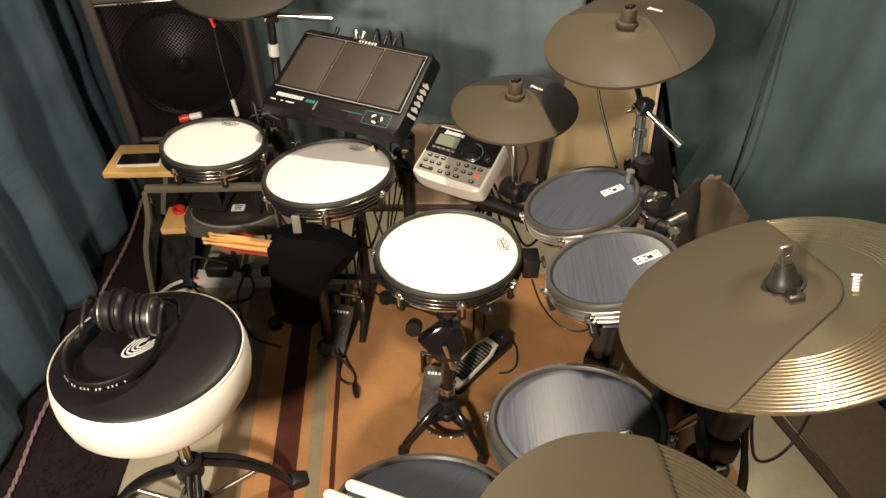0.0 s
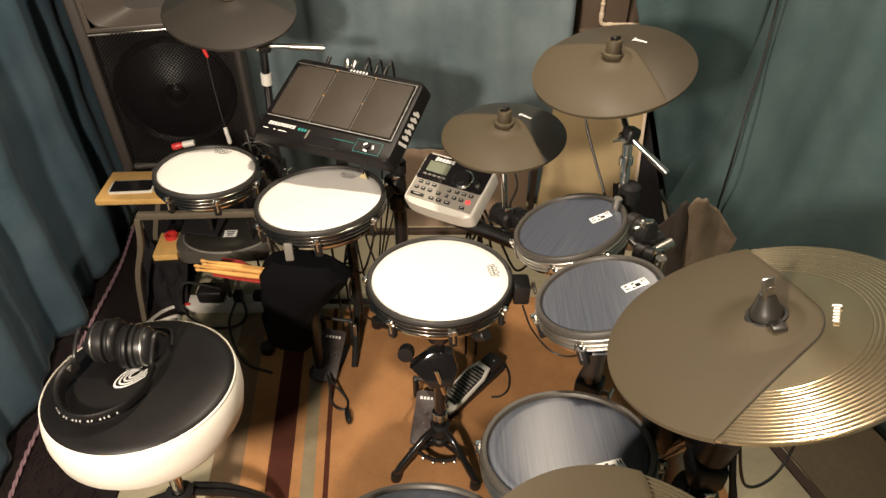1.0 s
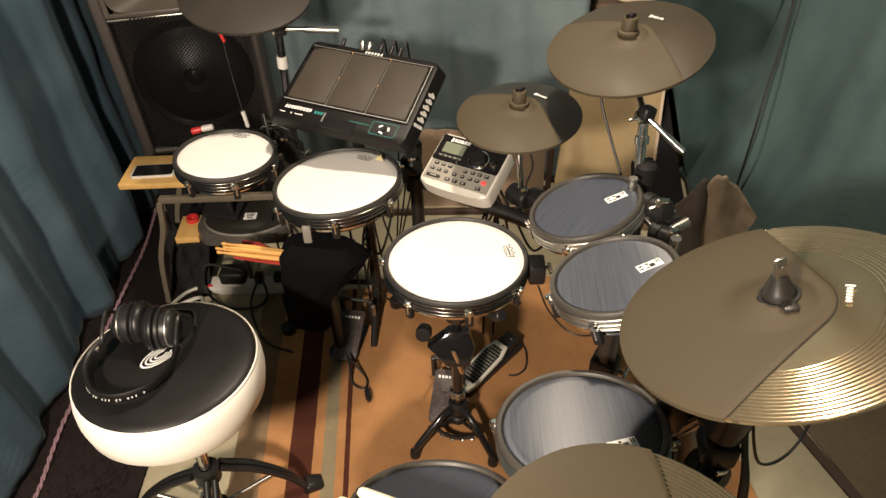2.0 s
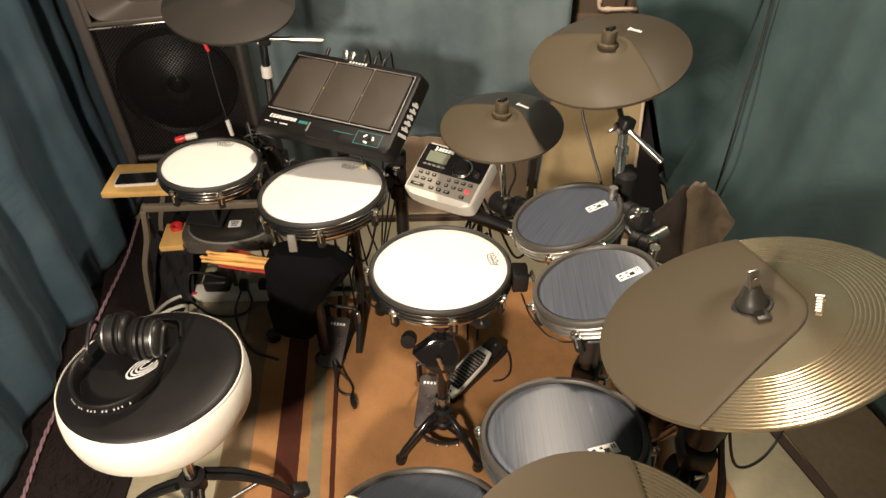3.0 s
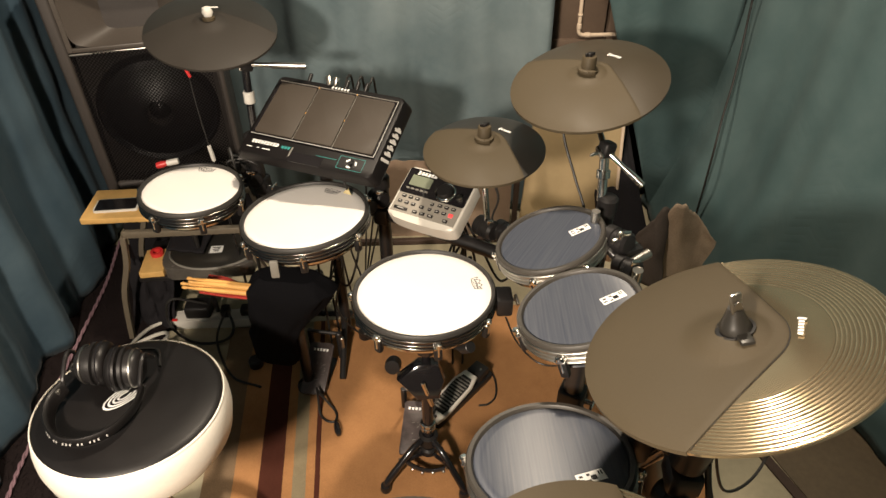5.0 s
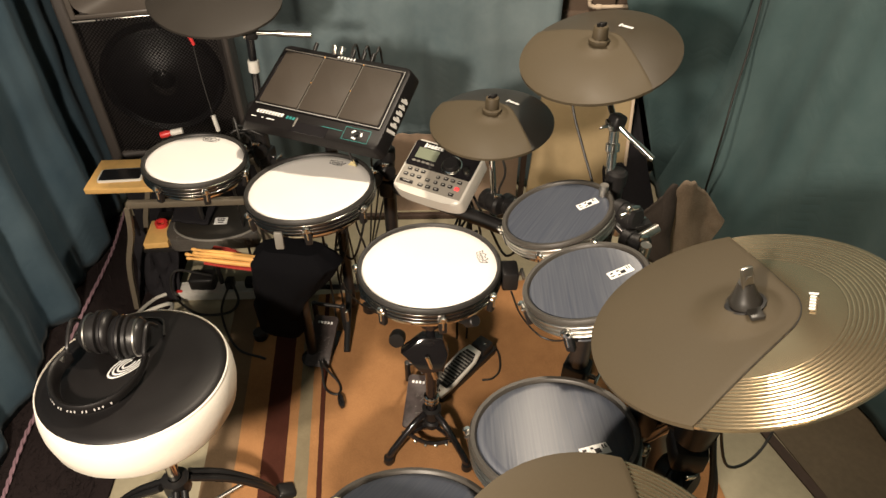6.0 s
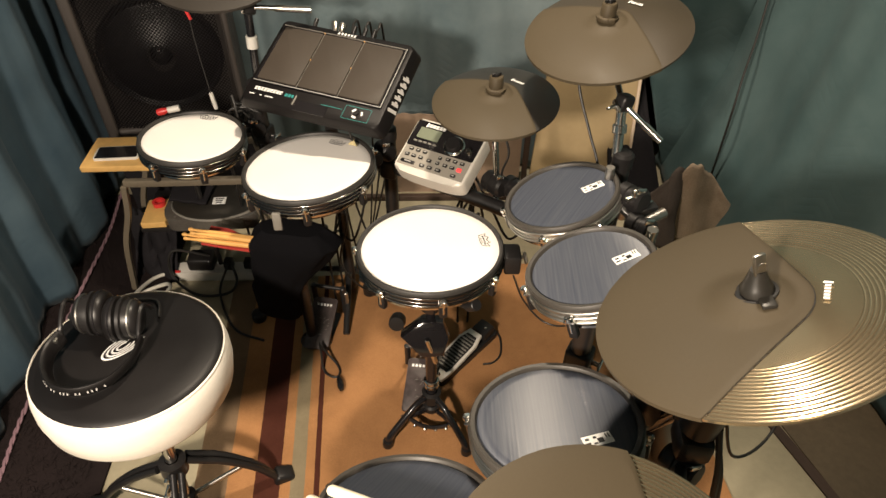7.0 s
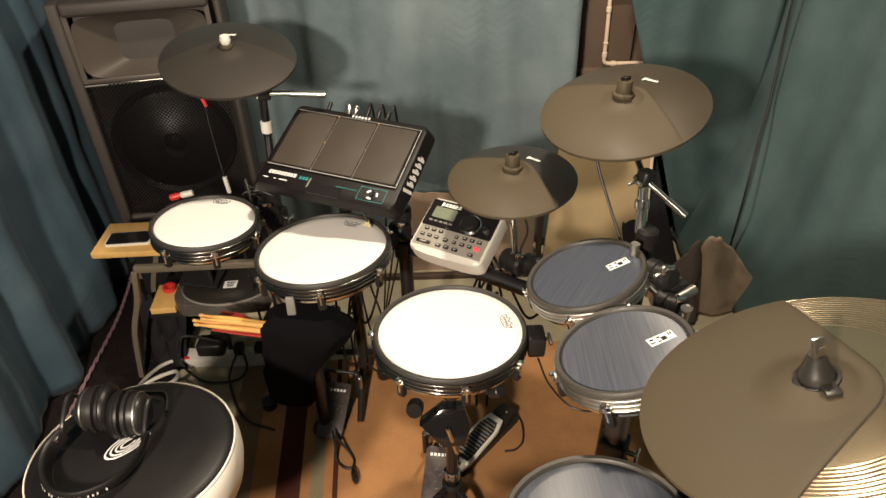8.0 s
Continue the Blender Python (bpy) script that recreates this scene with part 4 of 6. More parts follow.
def rack_post(x, y, top, label, foot=0.22, turn=0.0):
    ob = part("post", rod((0, 0, 0.035), (0, 0, top), 0.019, 20), BLACK_METAL, rack, label, m=pose(x, y, 0, 0, 0, turn))
    part("cap", lathe([(0, 0.008), (0.016, 0.006), (0.022, 0.0), (0.022, -0.03), (0.0195, -0.03)], 20, pose(0, 0, top)), BLACK_PLASTIC, ob)
    for s in (-1, 1):
        part("leg", rod((0, 0, 0.03), (0, s * foot, 0.018), 0.016), BLACK_METAL, ob)
        part("rubber_foot", lathe([(0, 0), (0.02, 0), (0.022, 0.006), (0.022, 0.034), (0.018, 0.038), (0, 0.038)], 16, pose(0, s * foot, 0)), BLACK_PLASTIC, ob)
    clamp(ob, (0, 0, min(0.56, top - 0.12)), 0)
    return ob


rack_post(-0.095, 1.47, 0.655, "black rack post between the pads and the module", foot=0.10, turn=70)
rack_post(0.415, 1.13, 0.80, "black rack post carrying the boom arm", foot=0.10, turn=-35)
rack_post(0.298, 0.795, 0.70, "black rack post under a blue pad", foot=0.10, turn=-30)
rack_post(-0.455, 1.60, 0.72, "black rack post in front of the loudspeaker", turn=-20)
p = rack_post(0.375, 0.50, 0.905, "stout black post under the large cymbal", turn=80)
part("boot", lathe([(0.020, -0.05), (0.026, -0.045), (0.029, 0.0), (0.029, 0.04), (0.022, 0.05)], 20, pose(0, 0, 0.83)), BLACK_PLASTIC, p)
part("memory_lock", box(0.06, 0.05, 0.05, pose(0.0, 0, 0.73), 0.012), BLACK_PLASTIC, p)


def rack_bar(a, b, label):
    return part("cross_bar", rod(a, b, 0.019, 20), BLACK_METAL, rack, label)


rack_bar((-0.455, 1.60, 0.54), (-0.095, 1.47, 0.54), "black round rack bar between two posts")
rack_bar((-0.095, 1.47, 0.54), (0.415, 1.13, 0.54), "black round rack bar behind the snare pad")
rack_bar((0.415, 1.13, 0.56), (0.298, 0.795, 0.56), "black round rack bar under the blue pads")
rack_bar((0.298, 0.795, 0.54), (0.375, 0.50, 0.54), "black round rack bar under the large cymbal")


def arm(name, points, r, material, label, ends=()):
    ob = part(name, tube(points, r, 12, 6), material, rack, label)
    for c, s in ends:
        knuckle = part("knuckle", lathe([(0, -s * 0.55), (s * 0.36, -s * 0.55), (s * 0.46, -s * 0.45), (s * 0.46, -s * 0.12), (s * 0.40, -s * 0.08), (s * 0.40, s * 0.08), (s * 0.46, s * 0.12), (s * 0.46, s * 0.45), (s * 0.36, s * 0.55), (0, s * 0.55)], 20, pose(c[0], c[1], c[2], 82, 8, 35)), BLACK_PLASTIC, ob)
        bolt = rod((c[0], c[1] - s * 0.3, c[2] + s * 0.3), (c[0] + s * 0.1, c[1] - s * 0.45, c[2] + s * 0.62), 0.004)
        box(0.020, 0.005, 0.010, pose(c[0] + s * 0.1, c[1] - s * 0.45, c[2] + s * 0.55, 0, 15, 20), 0.002, bolt)
        part("wing_bolt", bolt, CHROME, knuckle, "small chrome wing bolt")
    return ob


# pads to rack
arm("tom_arm", [(-0.095, 1.47, 0.60), (-0.13, 1.43, 0.60), (-0.17, 1.39, 0.60), (-0.22, 1.35, 0.60)], 0.008, BLACK_METAL, "short black tom arm with ball clamp", ends=[((-0.135, 1.42, 0.60), 0.045), ((-0.105, 1.45, 0.6), 0.05)])
arm("tom_arm", [(-0.455, 1.60, 0.58), (-0.49, 1.55, 0.60), (-0.53, 1.50, 0.605), (-0.56, 1.47, 0.605)], 0.008, BLACK_METAL, "black tom arm behind the small pad", ends=[((-0.47, 1.58, 0.59), 0.05)])
arm("tom_arm", [(0.41, 1.045, 0.70), (0.41, 1.045, 0.74), (0.405, 1.05, 0.765)], 0.009, STEEL, "steel elbow arm holding a blue pad", ends=[((0.415, 1.03, 0.765), 0.055), ((0.44, 1.05, 0.72), 0.06)])
arm("tom_arm", [(0.43, 0.98, 0.74), (0.475, 1.0, 0.752)], 0.010, STEEL, "loose end of a steel arm", ends=[((0.425, 0.975, 0.735), 0.05)])
arm("tom_arm", [(0.40, 0.87, 0.70), (0.405, 0.875, 0.80), (0.405, 0.875, 0.815)], 0.010, STEEL, "upright end of a steel elbow arm", ends=[((0.40, 0.87, 0.70), 0.055)])
arm("tom_arm", [(0.372, 1.085, 0.70), (0.378, 1.085, 0.76), (0.378, 1.085, 0.80)], 0.009, STEEL, "upright steel rod beside the boom post", ends=[((0.378, 1.09, 0.68), 0.05)])
arm("tom_arm", [(0.298, 0.795, 0.69), (0.30, 0.80, 0.738)], 0.014, BLACK_METAL, "black stem under a blue pad", ends=[((0.299, 0.797, 0.70), 0.05)])
arm("tom_arm", [(0.378, 0.52, 0.80), (0.376, 0.555, 0.74), (0.362, 0.585, 0.66), (0.31, 0.58, 0.625), (0.25, 0.562, 0.625), (0.207, 0.553, 0.65)], 0.013, BLACK_GLOSS, "glossy black curved arm behind a tilted blue pad", ends=[((0.376, 0.51, 0.80), 0.055)])
arm("tom_arm", [(0.375, 0.50, 0.62), (0.28, 0.38, 0.66), (0.12, 0.40, 0.62), (-0.023, 0.422, 0.62)], 0.013, BLACK_METAL, "long black arm below the front cymbal", ends=[((0.37, 0.49, 0.62), 0.055)])

leg = part("slanted_leg", tube([(0.335, 0.60, 0.77), (0.36, 0.60, 0.70), (0.40, 0.61, 0.55), (0.45, 0.62, 0.30), (0.50, 0.64, 0.02)], 0.031, 16, 6), BLACK_METAL, rack, "stout glossy black leg under the large cymbal")
part("rubber_foot", lathe([(0, 0), (0.030, 0), (0.032, 0.008), (0.030, 0.045), (0.024, 0.05), (0, 0.05)], 18, pose(0.503, 0.641, 0)), BLACK_PLASTIC, leg)
wing = part("arm_bracket", box(0.075, 0.05, 0.012, pose(0.425, 1.025, 0.742, 0, 0, 20), 0.003), BLACK_METAL, rack)
wb = box(0.012, 0.010, 0.052, pose(0.42, 1.019, 0.755, 8, -20, 30), 0.003)
box(0.040, 0.010, 0.012, pose(0.415, 1.012, 0.775, 0, -10, 15), 0.003, wb)
part("wing_bolt", wb, CHROME, wing, "chrome wing bolt")


def boom_stand(label, base, tilter, cup, tip, spike, tube_mat):
    ob = part("boom_arm", rod(base, tilter, 0.0105), tube_mat, rack, label)
    part("boom_rod", rod(tilter, tip, 0.0055), CHROME, ob, "bright chrome boom rod")
    part("neck", rod(tilter, cup, 0.0065), CHROME, ob)
    t, c, e = Vector(tilter), Vector(cup), Vector(tip)
    part("tilter", box(0.034, 0.03, 0.036, Matrix.Translation(t) @ pose(0, 0, -0.018, 0, 15, 30), 0.008, segs=3), BLACK_PLASTIC, ob)
    wingnut = rod(t, spike, 0.006, r2=0.003)
    box(0.008, 0.030, 0.012, Matrix.Translation(t.lerp(Vector(spike), 0.4)) @ pose(0, 0, -0.006, 20, 0, 15), 0.003, wingnut)
    part("wing_bolt", wingnut, CHROME, ob)
    part("ferrule", rod(e.lerp(t, 0.45), e, 0.0072), CHROME, ob, "thick bright end of the rod")
    part("collar", rod(Vector(base).lerp(t, 0.45), Vector(base).lerp(t, 0.62), 0.015), CHROME if tube_mat is CHROME else WHITE_PLASTIC, ob)
    return ob


boom_stand("chrome boom arm under the tilted cymbal", (0.402, 1.135, 0.79), (0.402, 1.17, 0.897), (0.390, 1.325, 0.962), (0.476, 1.108, 0.845), (0.366, 1.15, 0.895), CHROME)
bs = boom_stand("chrome boom arm in front of the loudspeaker", (-0.447, 1.615, 0.72), (-0.438, 1.62, 0.915), (-0.512, 1.655, 0.985), (-0.425, 1.62, 0.912), (-0.465, 1.60, 0.915), BLACK_GLOSS)
part("cross_rod", rod((-0.43, 1.62, 0.914), (-0.279, 1.62, 0.907), 0.0065), CHROME, bs, "long bright rod")
part("cross_ferrule", rod((-0.37, 1.62, 0.911), (-0.279, 1.62, 0.907), 0.009), CHROME, bs)
arm("cymbal_arm", [(0.375, 0.50, 0.90), (0.383, 0.515, 0.94), (0.395, 0.535, 0.97)], 0.009, BLACK_METAL, "short black arm under the large cymbal", ends=[((0.376, 0.502, 0.90), 0.055)])
arm("cymbal_arm", [(0.375, 0.50, 0.70), (0.30, 0.36, 0.78), (0.22, 0.24, 0.86), (0.178, 0.192, 0.93)], 0.009, BLACK_METAL, "black arm under the front cymbal", ends=[((0.37, 0.49, 0.70), 0.05)])
arm("cymbal_arm", [(0.18, 1.31, 0.54), (0.178, 1.33, 0.62), (0.170, 1.345, 0.72), (0.167, 1.350, 0.79)], 0.008, CHROME, "chrome rod under the small cymbal", ends=[((0.178, 1.322, 0.585), 0.06), ((0.225, 1.30, 0.585), 0.06)])


def snare_stand():
    ob = thing("snare_stand", pose(0.012, 1.035, 0), "black tripod snare stand", "drum stand")
    part("upper_tube", rod((0, 0.008, 0.30), (0, 0.012, 0.55), 0.011), BLACK_GLOSS, ob)
    part("lower_tube", rod((0, 0, 0.03), (0, 0.008, 0.34), 0.0145), BLACK_GLOSS, ob)
    part("height_lock", box(0.04, 0.034, 0.04, pose(0, 0.008, 0.31), 0.01, segs=3), BLACK_PLASTIC, ob)
    part("collar", lathe([(0.016, 0), (0.02, 0.002), (0.02, 0.012), (0.016, 0.014), (0.02, 0.018), (0.02, 0.026), (0.016, 0.028)], 20, pose(0, 0.004, 0.135)), CHROME, ob, "ribbed chrome collar")
    hub = lathe([(0.016, 0), (0.026, 0.004), (0.026, 0.036), (0.016, 0.04)], 20, pose(0, 0.002, 0.075))
    part("hub", hub, BLACK_PLASTIC, ob)
    for a in (219, 307, 83):
        m = pose(0, 0, 0, 0, 0, a)
        leg = part("leg", tube([(0.024, 0, 0.105), (0.055, 0, 0.098), (0.105, 0, 0.066), (0.140, 0, 0.040), (0.152, 0, 0.018)], 0.0095, 10, 6), BLACK_GLOSS, ob, m=m)
        part("brace", tube([(0.018, 0, 0.045), (0.05, 0, 0.056), (0.088, 0, 0.068)], 0.006, 8, 4), BLACK_GLOSS, leg)
        part("rubber_foot", lathe([(0, 0), (0.012, 0), (0.015, 0.01), (0.013, 0.028), (0, 0.03)], 14, pose(0.15, 0, 0)), BLACK_PLASTIC, leg)
        part("rivet", lathe([(0, 0.006), (0.005, 0.004), (0.006, 0)], 10, pose(0.09, -0.01, 0.07, 90, 0, 0)), CHROME, leg)
    part("lower_hub", lathe([(0.015, 0), (0.022, 0.003), (0.022, 0.02), (0.015, 0.024)], 20, pose(0, 0, 0.035)), BLACK_PLASTIC, ob)
    for a in (70, 190, 310):
        basket = part("basket_arm", tube([(0, 0.012, 0.50), (0.06 * math.cos(radians(a)), 0.012 + 0.06 * math.sin(radians(a)), 0.515), (0.12 * math.cos(radians(a)), 0.012 + 0.12 * math.sin(radians(a)), 0.535), (0.145 * math.cos(radians(a)), 0.012 + 0.145 * math.sin(radians(a)), 0.552)], 0.008, 10, 6), BLACK_METAL, ob)
        part("rubber_grip", rod((0.125 * math.cos(radians(a)), 0.012 + 0.125 * math.sin(radians(a)), 0.538), (0.15 * math.cos(radians(a)), 0.012 + 0.15 * math.sin(radians(a)), 0.562), 0.013), BLACK_PLASTIC, basket)
    strap = tube([(-0.062, -0.05, 0.066), (-0.03, -0.066, 0.056), (0.005, -0.072, 0.052), (0.036, -0.07, 0.056), (0.062, -0.066, 0.066)], 0.006, 8, 6)
    part("leg_strap", strap, BLACK_GLOSS, ob)
    for x, y in ((-0.045, -0.067), (-0.018, -0.078), (0.010, -0.080), (0.038, -0.077)):
        part("rivet", lathe([(0, 0.007), (0.004, 0.005), (0.0055, 0)], 10, pose(x, y, 0.054, 60, 0, 0)), CHROME, ob)
    part("trigger_box", box(0.05, 0.06, 0.04, pose(-0.03, 0.03, 0.515), 0.008), BLACK_PLASTIC, ob)
    part("tilter_block", plate([(-0.072, 0.004), (-0.022, -0.050), (0.030, -0.046), (0.044, 0.0), (0.030, 0.042), (-0.020, 0.044)], 0.052, pose(0, 0.012, 0.345, 62, 0, 0), bevel=0.008), BLACK_GLOSS, ob, "glossy black tilter block")
    part("tilter_lever", rod((-0.01, -0.04, 0.375), (0.012, -0.05, 0.30), 0.006), CHROME, ob)
    part("tilter_ring", lathe([(0.016, 0), (0.024, 0.004), (0.024, 0.022), (0.016, 0.026)], 20, pose(0, 0.010, 0.43)), BLACK_GLOSS, ob)


snare_stand()
sk = tagged(new("snare_clamp"), "black clamp with a steel thumb screw on the snare pad", "clamp")
part("block", box(0.036, 0.05, 0.05, pose(0.188, 1.03, 0.575), 0.006), BLACK_PLASTIC, sk)
tb = rod((0.2, 1.03, 0.605), (0.218, 1.03, 0.605), 0.004)
box(0.006, 0.026, 0.012, pose(0.216, 1.03, 0.600, 20, 0, 10), 0.002, tb)
part("thumb_screw", tb, STEEL, sk)
tk = tagged(new("tom_clip"), "grey rectangular clip hanging from the pad's rim", "clip")
part("clip_plate", box(0.020, 0.010, 0.046, pose(-0.334, 1.148, 0.588, -8, 0, 3), 0.003), GREY_PLASTIC, tk)


# ---------------------------------------------------------------- sampler and module
def sampler():
    w, d = 0.362, 0.270
    ob = thing("sample_pad", pose(-0.2335, 1.483, 0.8125, 21.6, 2.4, -20.4), "black electronic percussion sampler with six rubber pads", "drum sampler")
    case = bmesh.new()
    rings = [[case.verts.new((x, y, z)) for x, y in rounded(w + grow, d - 0.006 + min(grow, 0.0), 0.016)] for grow, z in ((-0.012, -0.0030), (-0.004, -0.0045), (0.0, -0.008), (0.030, -0.032), (0.030, -0.038), (0.022, -0.041))]
    for a, b in zip(rings, rings[1:]):
        for k in range(len(a)):
            case.faces.new((a[k], a[(k + 1) % len(a)], b[(k + 1) % len(a)], b[k]))
    case.faces.new(rings[0])
    case.faces.new(rings[-1][::-1])
    part("case", case, BLACK_CASE, ob, "black case with flared sides")
    x0, y0, y1 = 0.338, -0.075, 0.110
    part("pad_tray", plate(rounded(x0, y1 - y0, 0.006), 0.003, pose(0, (y0 + y1) / 2, -0.003)), BLACK_GLOSS, ob)
    pw, gap = (x0 - 0.012) / 3, 0.004
    ph = y1 - y0 - 0.012
    for k in range(3):
        part("rubber_pad", plate(rounded(pw - gap, ph - 0.002, 0.004), 0.005, pose(-x0 / 2 + 0.006 + pw * (k + 0.5), y0 + 0.006 + ph * 0.5, -0.001), bevel=0.0012), PAD_DARK, ob)
    line = bmesh.new()
    box(x0, 0.0015, 0.003, pose(0, y0 + 0.001, 0.0008), 0.0008, line)
    box(0.0018, y1 - y0, 0.003, pose(x0 / 2 - 0.001, (y0 + y1) / 2, 0.0008), 0.0008, line)
    part("light_bar", line, PALE_PLASTIC, ob, "pale line along the pads' edge")
    thin = bmesh.new()
    box(x0, 0.0012, 0.0022, pose(0, y1, 0.0), 0, thin)
    for k in (1, 2):
        box(0.0012, y1 - y0, 0.0014, pose(-x0 / 2 + 0.006 + pw * k, (y0 + y1) / 2, 0.0), 0, thin)
    part("pad_divider", thin, GREY_PLASTIC, ob)
    for k in (1, 2):
        for y in (y1 - 0.003, (y0 + y1) / 2):
            part("indicator", lathe([(0, 0.0042), (0.0014, 0.004), (0.0016, 0.0)], 10, pose(-x0 / 2 + 0.006 + pw * k, y, 0)), STICK, ob)
    mark = bmesh.new()
    for k in range(6):
        box(0.0066, 0.009, 0.0006, pose(-0.022 + 0.0088 * k, y1 + 0.011, -0.0028, 0, 0, -8) @ Matrix.Diagonal((0.62, 0.8, 1, 1)), 0, mark)
    part("maker_mark", mark, LOGO_WHITE, ob, "row of white printed blocks")
    side = bmesh.new()
    flank = pose(w / 2 + 0.0078, 0, -0.0198, 0, 58, 0)
    for k in range(6):
        tall = 0.027 if k == 0 else 0.021
        box(tall, 0.0085, 0.0008, flank @ pose(0, -0.062 + 0.0195 * k, 0.0004, 0, 0, 16), 0, side)
        if k:
            box(tall * 0.4, 0.0042, 0.0008, flank @ pose(0.001, -0.0545 + 0.0195 * k, 0.0003, 0, 0, 16), 0, side)
    part("side_mark", side, PALE_PLASTIC, ob, "row of large white printed blocks")
    name = bmesh.new()
    for k in range(9):
        x = -0.152 + 0.0083 * k
        box(0.0024, 0.0098, 0.0006, pose(x - 0.0019, -0.094, -0.0028, 0, 0, -8), 0, name)
        for q in (-0.0038, 0.0002, 0.0039):
            box(0.0058, 0.0021, 0.0006, pose(x + q * 0.14 + 0.0004, -0.094 + q, -0.0027), 0, name)
    part("name_print", name, LOGO_WHITE, ob)
    green = bmesh.new()
    for k in range(3):
        box(0.006, 0.0085, 0.0006, pose(-0.070 + 0.0085 * k, -0.096, -0.0028, 0, 0, -6), 0, green)
    part("name_print", green, TEAL_PRINT, ob)
    part("teal_line", box(0.055, 0.0012, 0.0006, pose(0.052, -0.100, -0.0028)), TEAL_PRINT, ob)
    green = bmesh.new()
    for x, y, sx, sy in ((0.118, -0.085, 0.066, 0.001), (0.118, -0.122, 0.066, 0.001), (0.085, -0.1035, 0.001, 0.037), (0.151, -0.1035, 0.001, 0.037)):
        box(sx, sy, 0.0006, pose(x, y, -0.0028), 0, green)
    part("teal_frame", green, TEAL_PRINT, ob)
    small = bmesh.new()
    for x, sx in ((-0.156, 0.014), (-0.132, 0.006), (-0.110, 0.022)):
        box(sx, 0.0022, 0.0006, pose(x, -0.112, -0.0028), 0, small)
    part("small_print", small, LOGO_WHITE, ob)
    part("display", plate(rounded(0.09, 0.030, 0.002), 0.0008, pose(0.0, -0.118, -0.003)), BLACK_GLOSS, ob)
    part("slot_bar", box(0.004, 0.028, 0.001, pose(-0.044, -0.105, -0.003)), GREY_PLASTIC, ob)
    for k in range(6):
        a = radians(60 * k + 15)
        part("key", box(0.011, 0.005, 0.002, pose(0.118 + 0.013 * math.cos(a), -0.1035 + 0.011 * math.sin(a), -0.003, 0, 0, math.degrees(a) + 90), 0.0008), LOGO_WHITE if k % 2 == 0 else BLACK_PLASTIC, ob)
    part("knob", lathe([(0, 0.006), (0.005, 0.006), (0.006, 0.0)], 16, pose(0.118, -0.1035, -0.003)), BLACK_PLASTIC, ob)
    for k, x in enumerate((-0.11, -0.03, 0.0, 0.03, 0.055)):
        part("plug", rod((x, d / 2 - 0.002, -0.03), (x, d / 2 + 0.035, -0.02), 0.0055), CHROME if k == 1 else BLACK_PLASTIC, ob)
    part("bracket", box(0.12, 0.10, 0.012, pose(-0.02, -0.02, -0.054), 0.004), BLACK_METAL, ob)
    part("tag", plate([(-0.012, -0.008), (0.012, -0.008), (0.002, 0.010)], 0.003, pose(0.092, -0.118, -0.104, 60, 0, 0)), YELLOW, ob, "small yellow triangular plate")
    part("tag_stem", rod((0.092, -0.118, -0.057), (0.092, -0.116, -0.102), 0.003), BLACK_METAL, ob)
    usb = bmesh.new()
    box(0.012, 0.030, 0.014, pose(-0.045, d / 2 + 0.008, -0.012, 20, 0, 20), 0.003, usb)
    box(0.011, 0.030, 0.012, pose(-0.028, d / 2 + 0.012, -0.016, 15, 0, 10), 0.003, usb)
    part("connector", usb, STEEL, ob, "pale steel connector")


sampler()
ss = thing("sampler_stand", pose(-0.25, 1.52, 0), "black stand carrying the sampler", "stand")
part("column", rod((0, 0, 0.02), (0, 0, 0.70), 0.017), BLACK_METAL, ss)
part("head", box(0.10, 0.08, 0.05, pose(0.005, -0.01, 0.705, 20, 0, -20), 0.01), BLACK_PLASTIC, ss)
for a in (30, 150, 270):
    part("leg", rod((0, 0, 0.10), (0.2 * math.cos(radians(a)), 0.2 * math.sin(radians(a)), 0.012), 0.010), BLACK_METAL, ss)


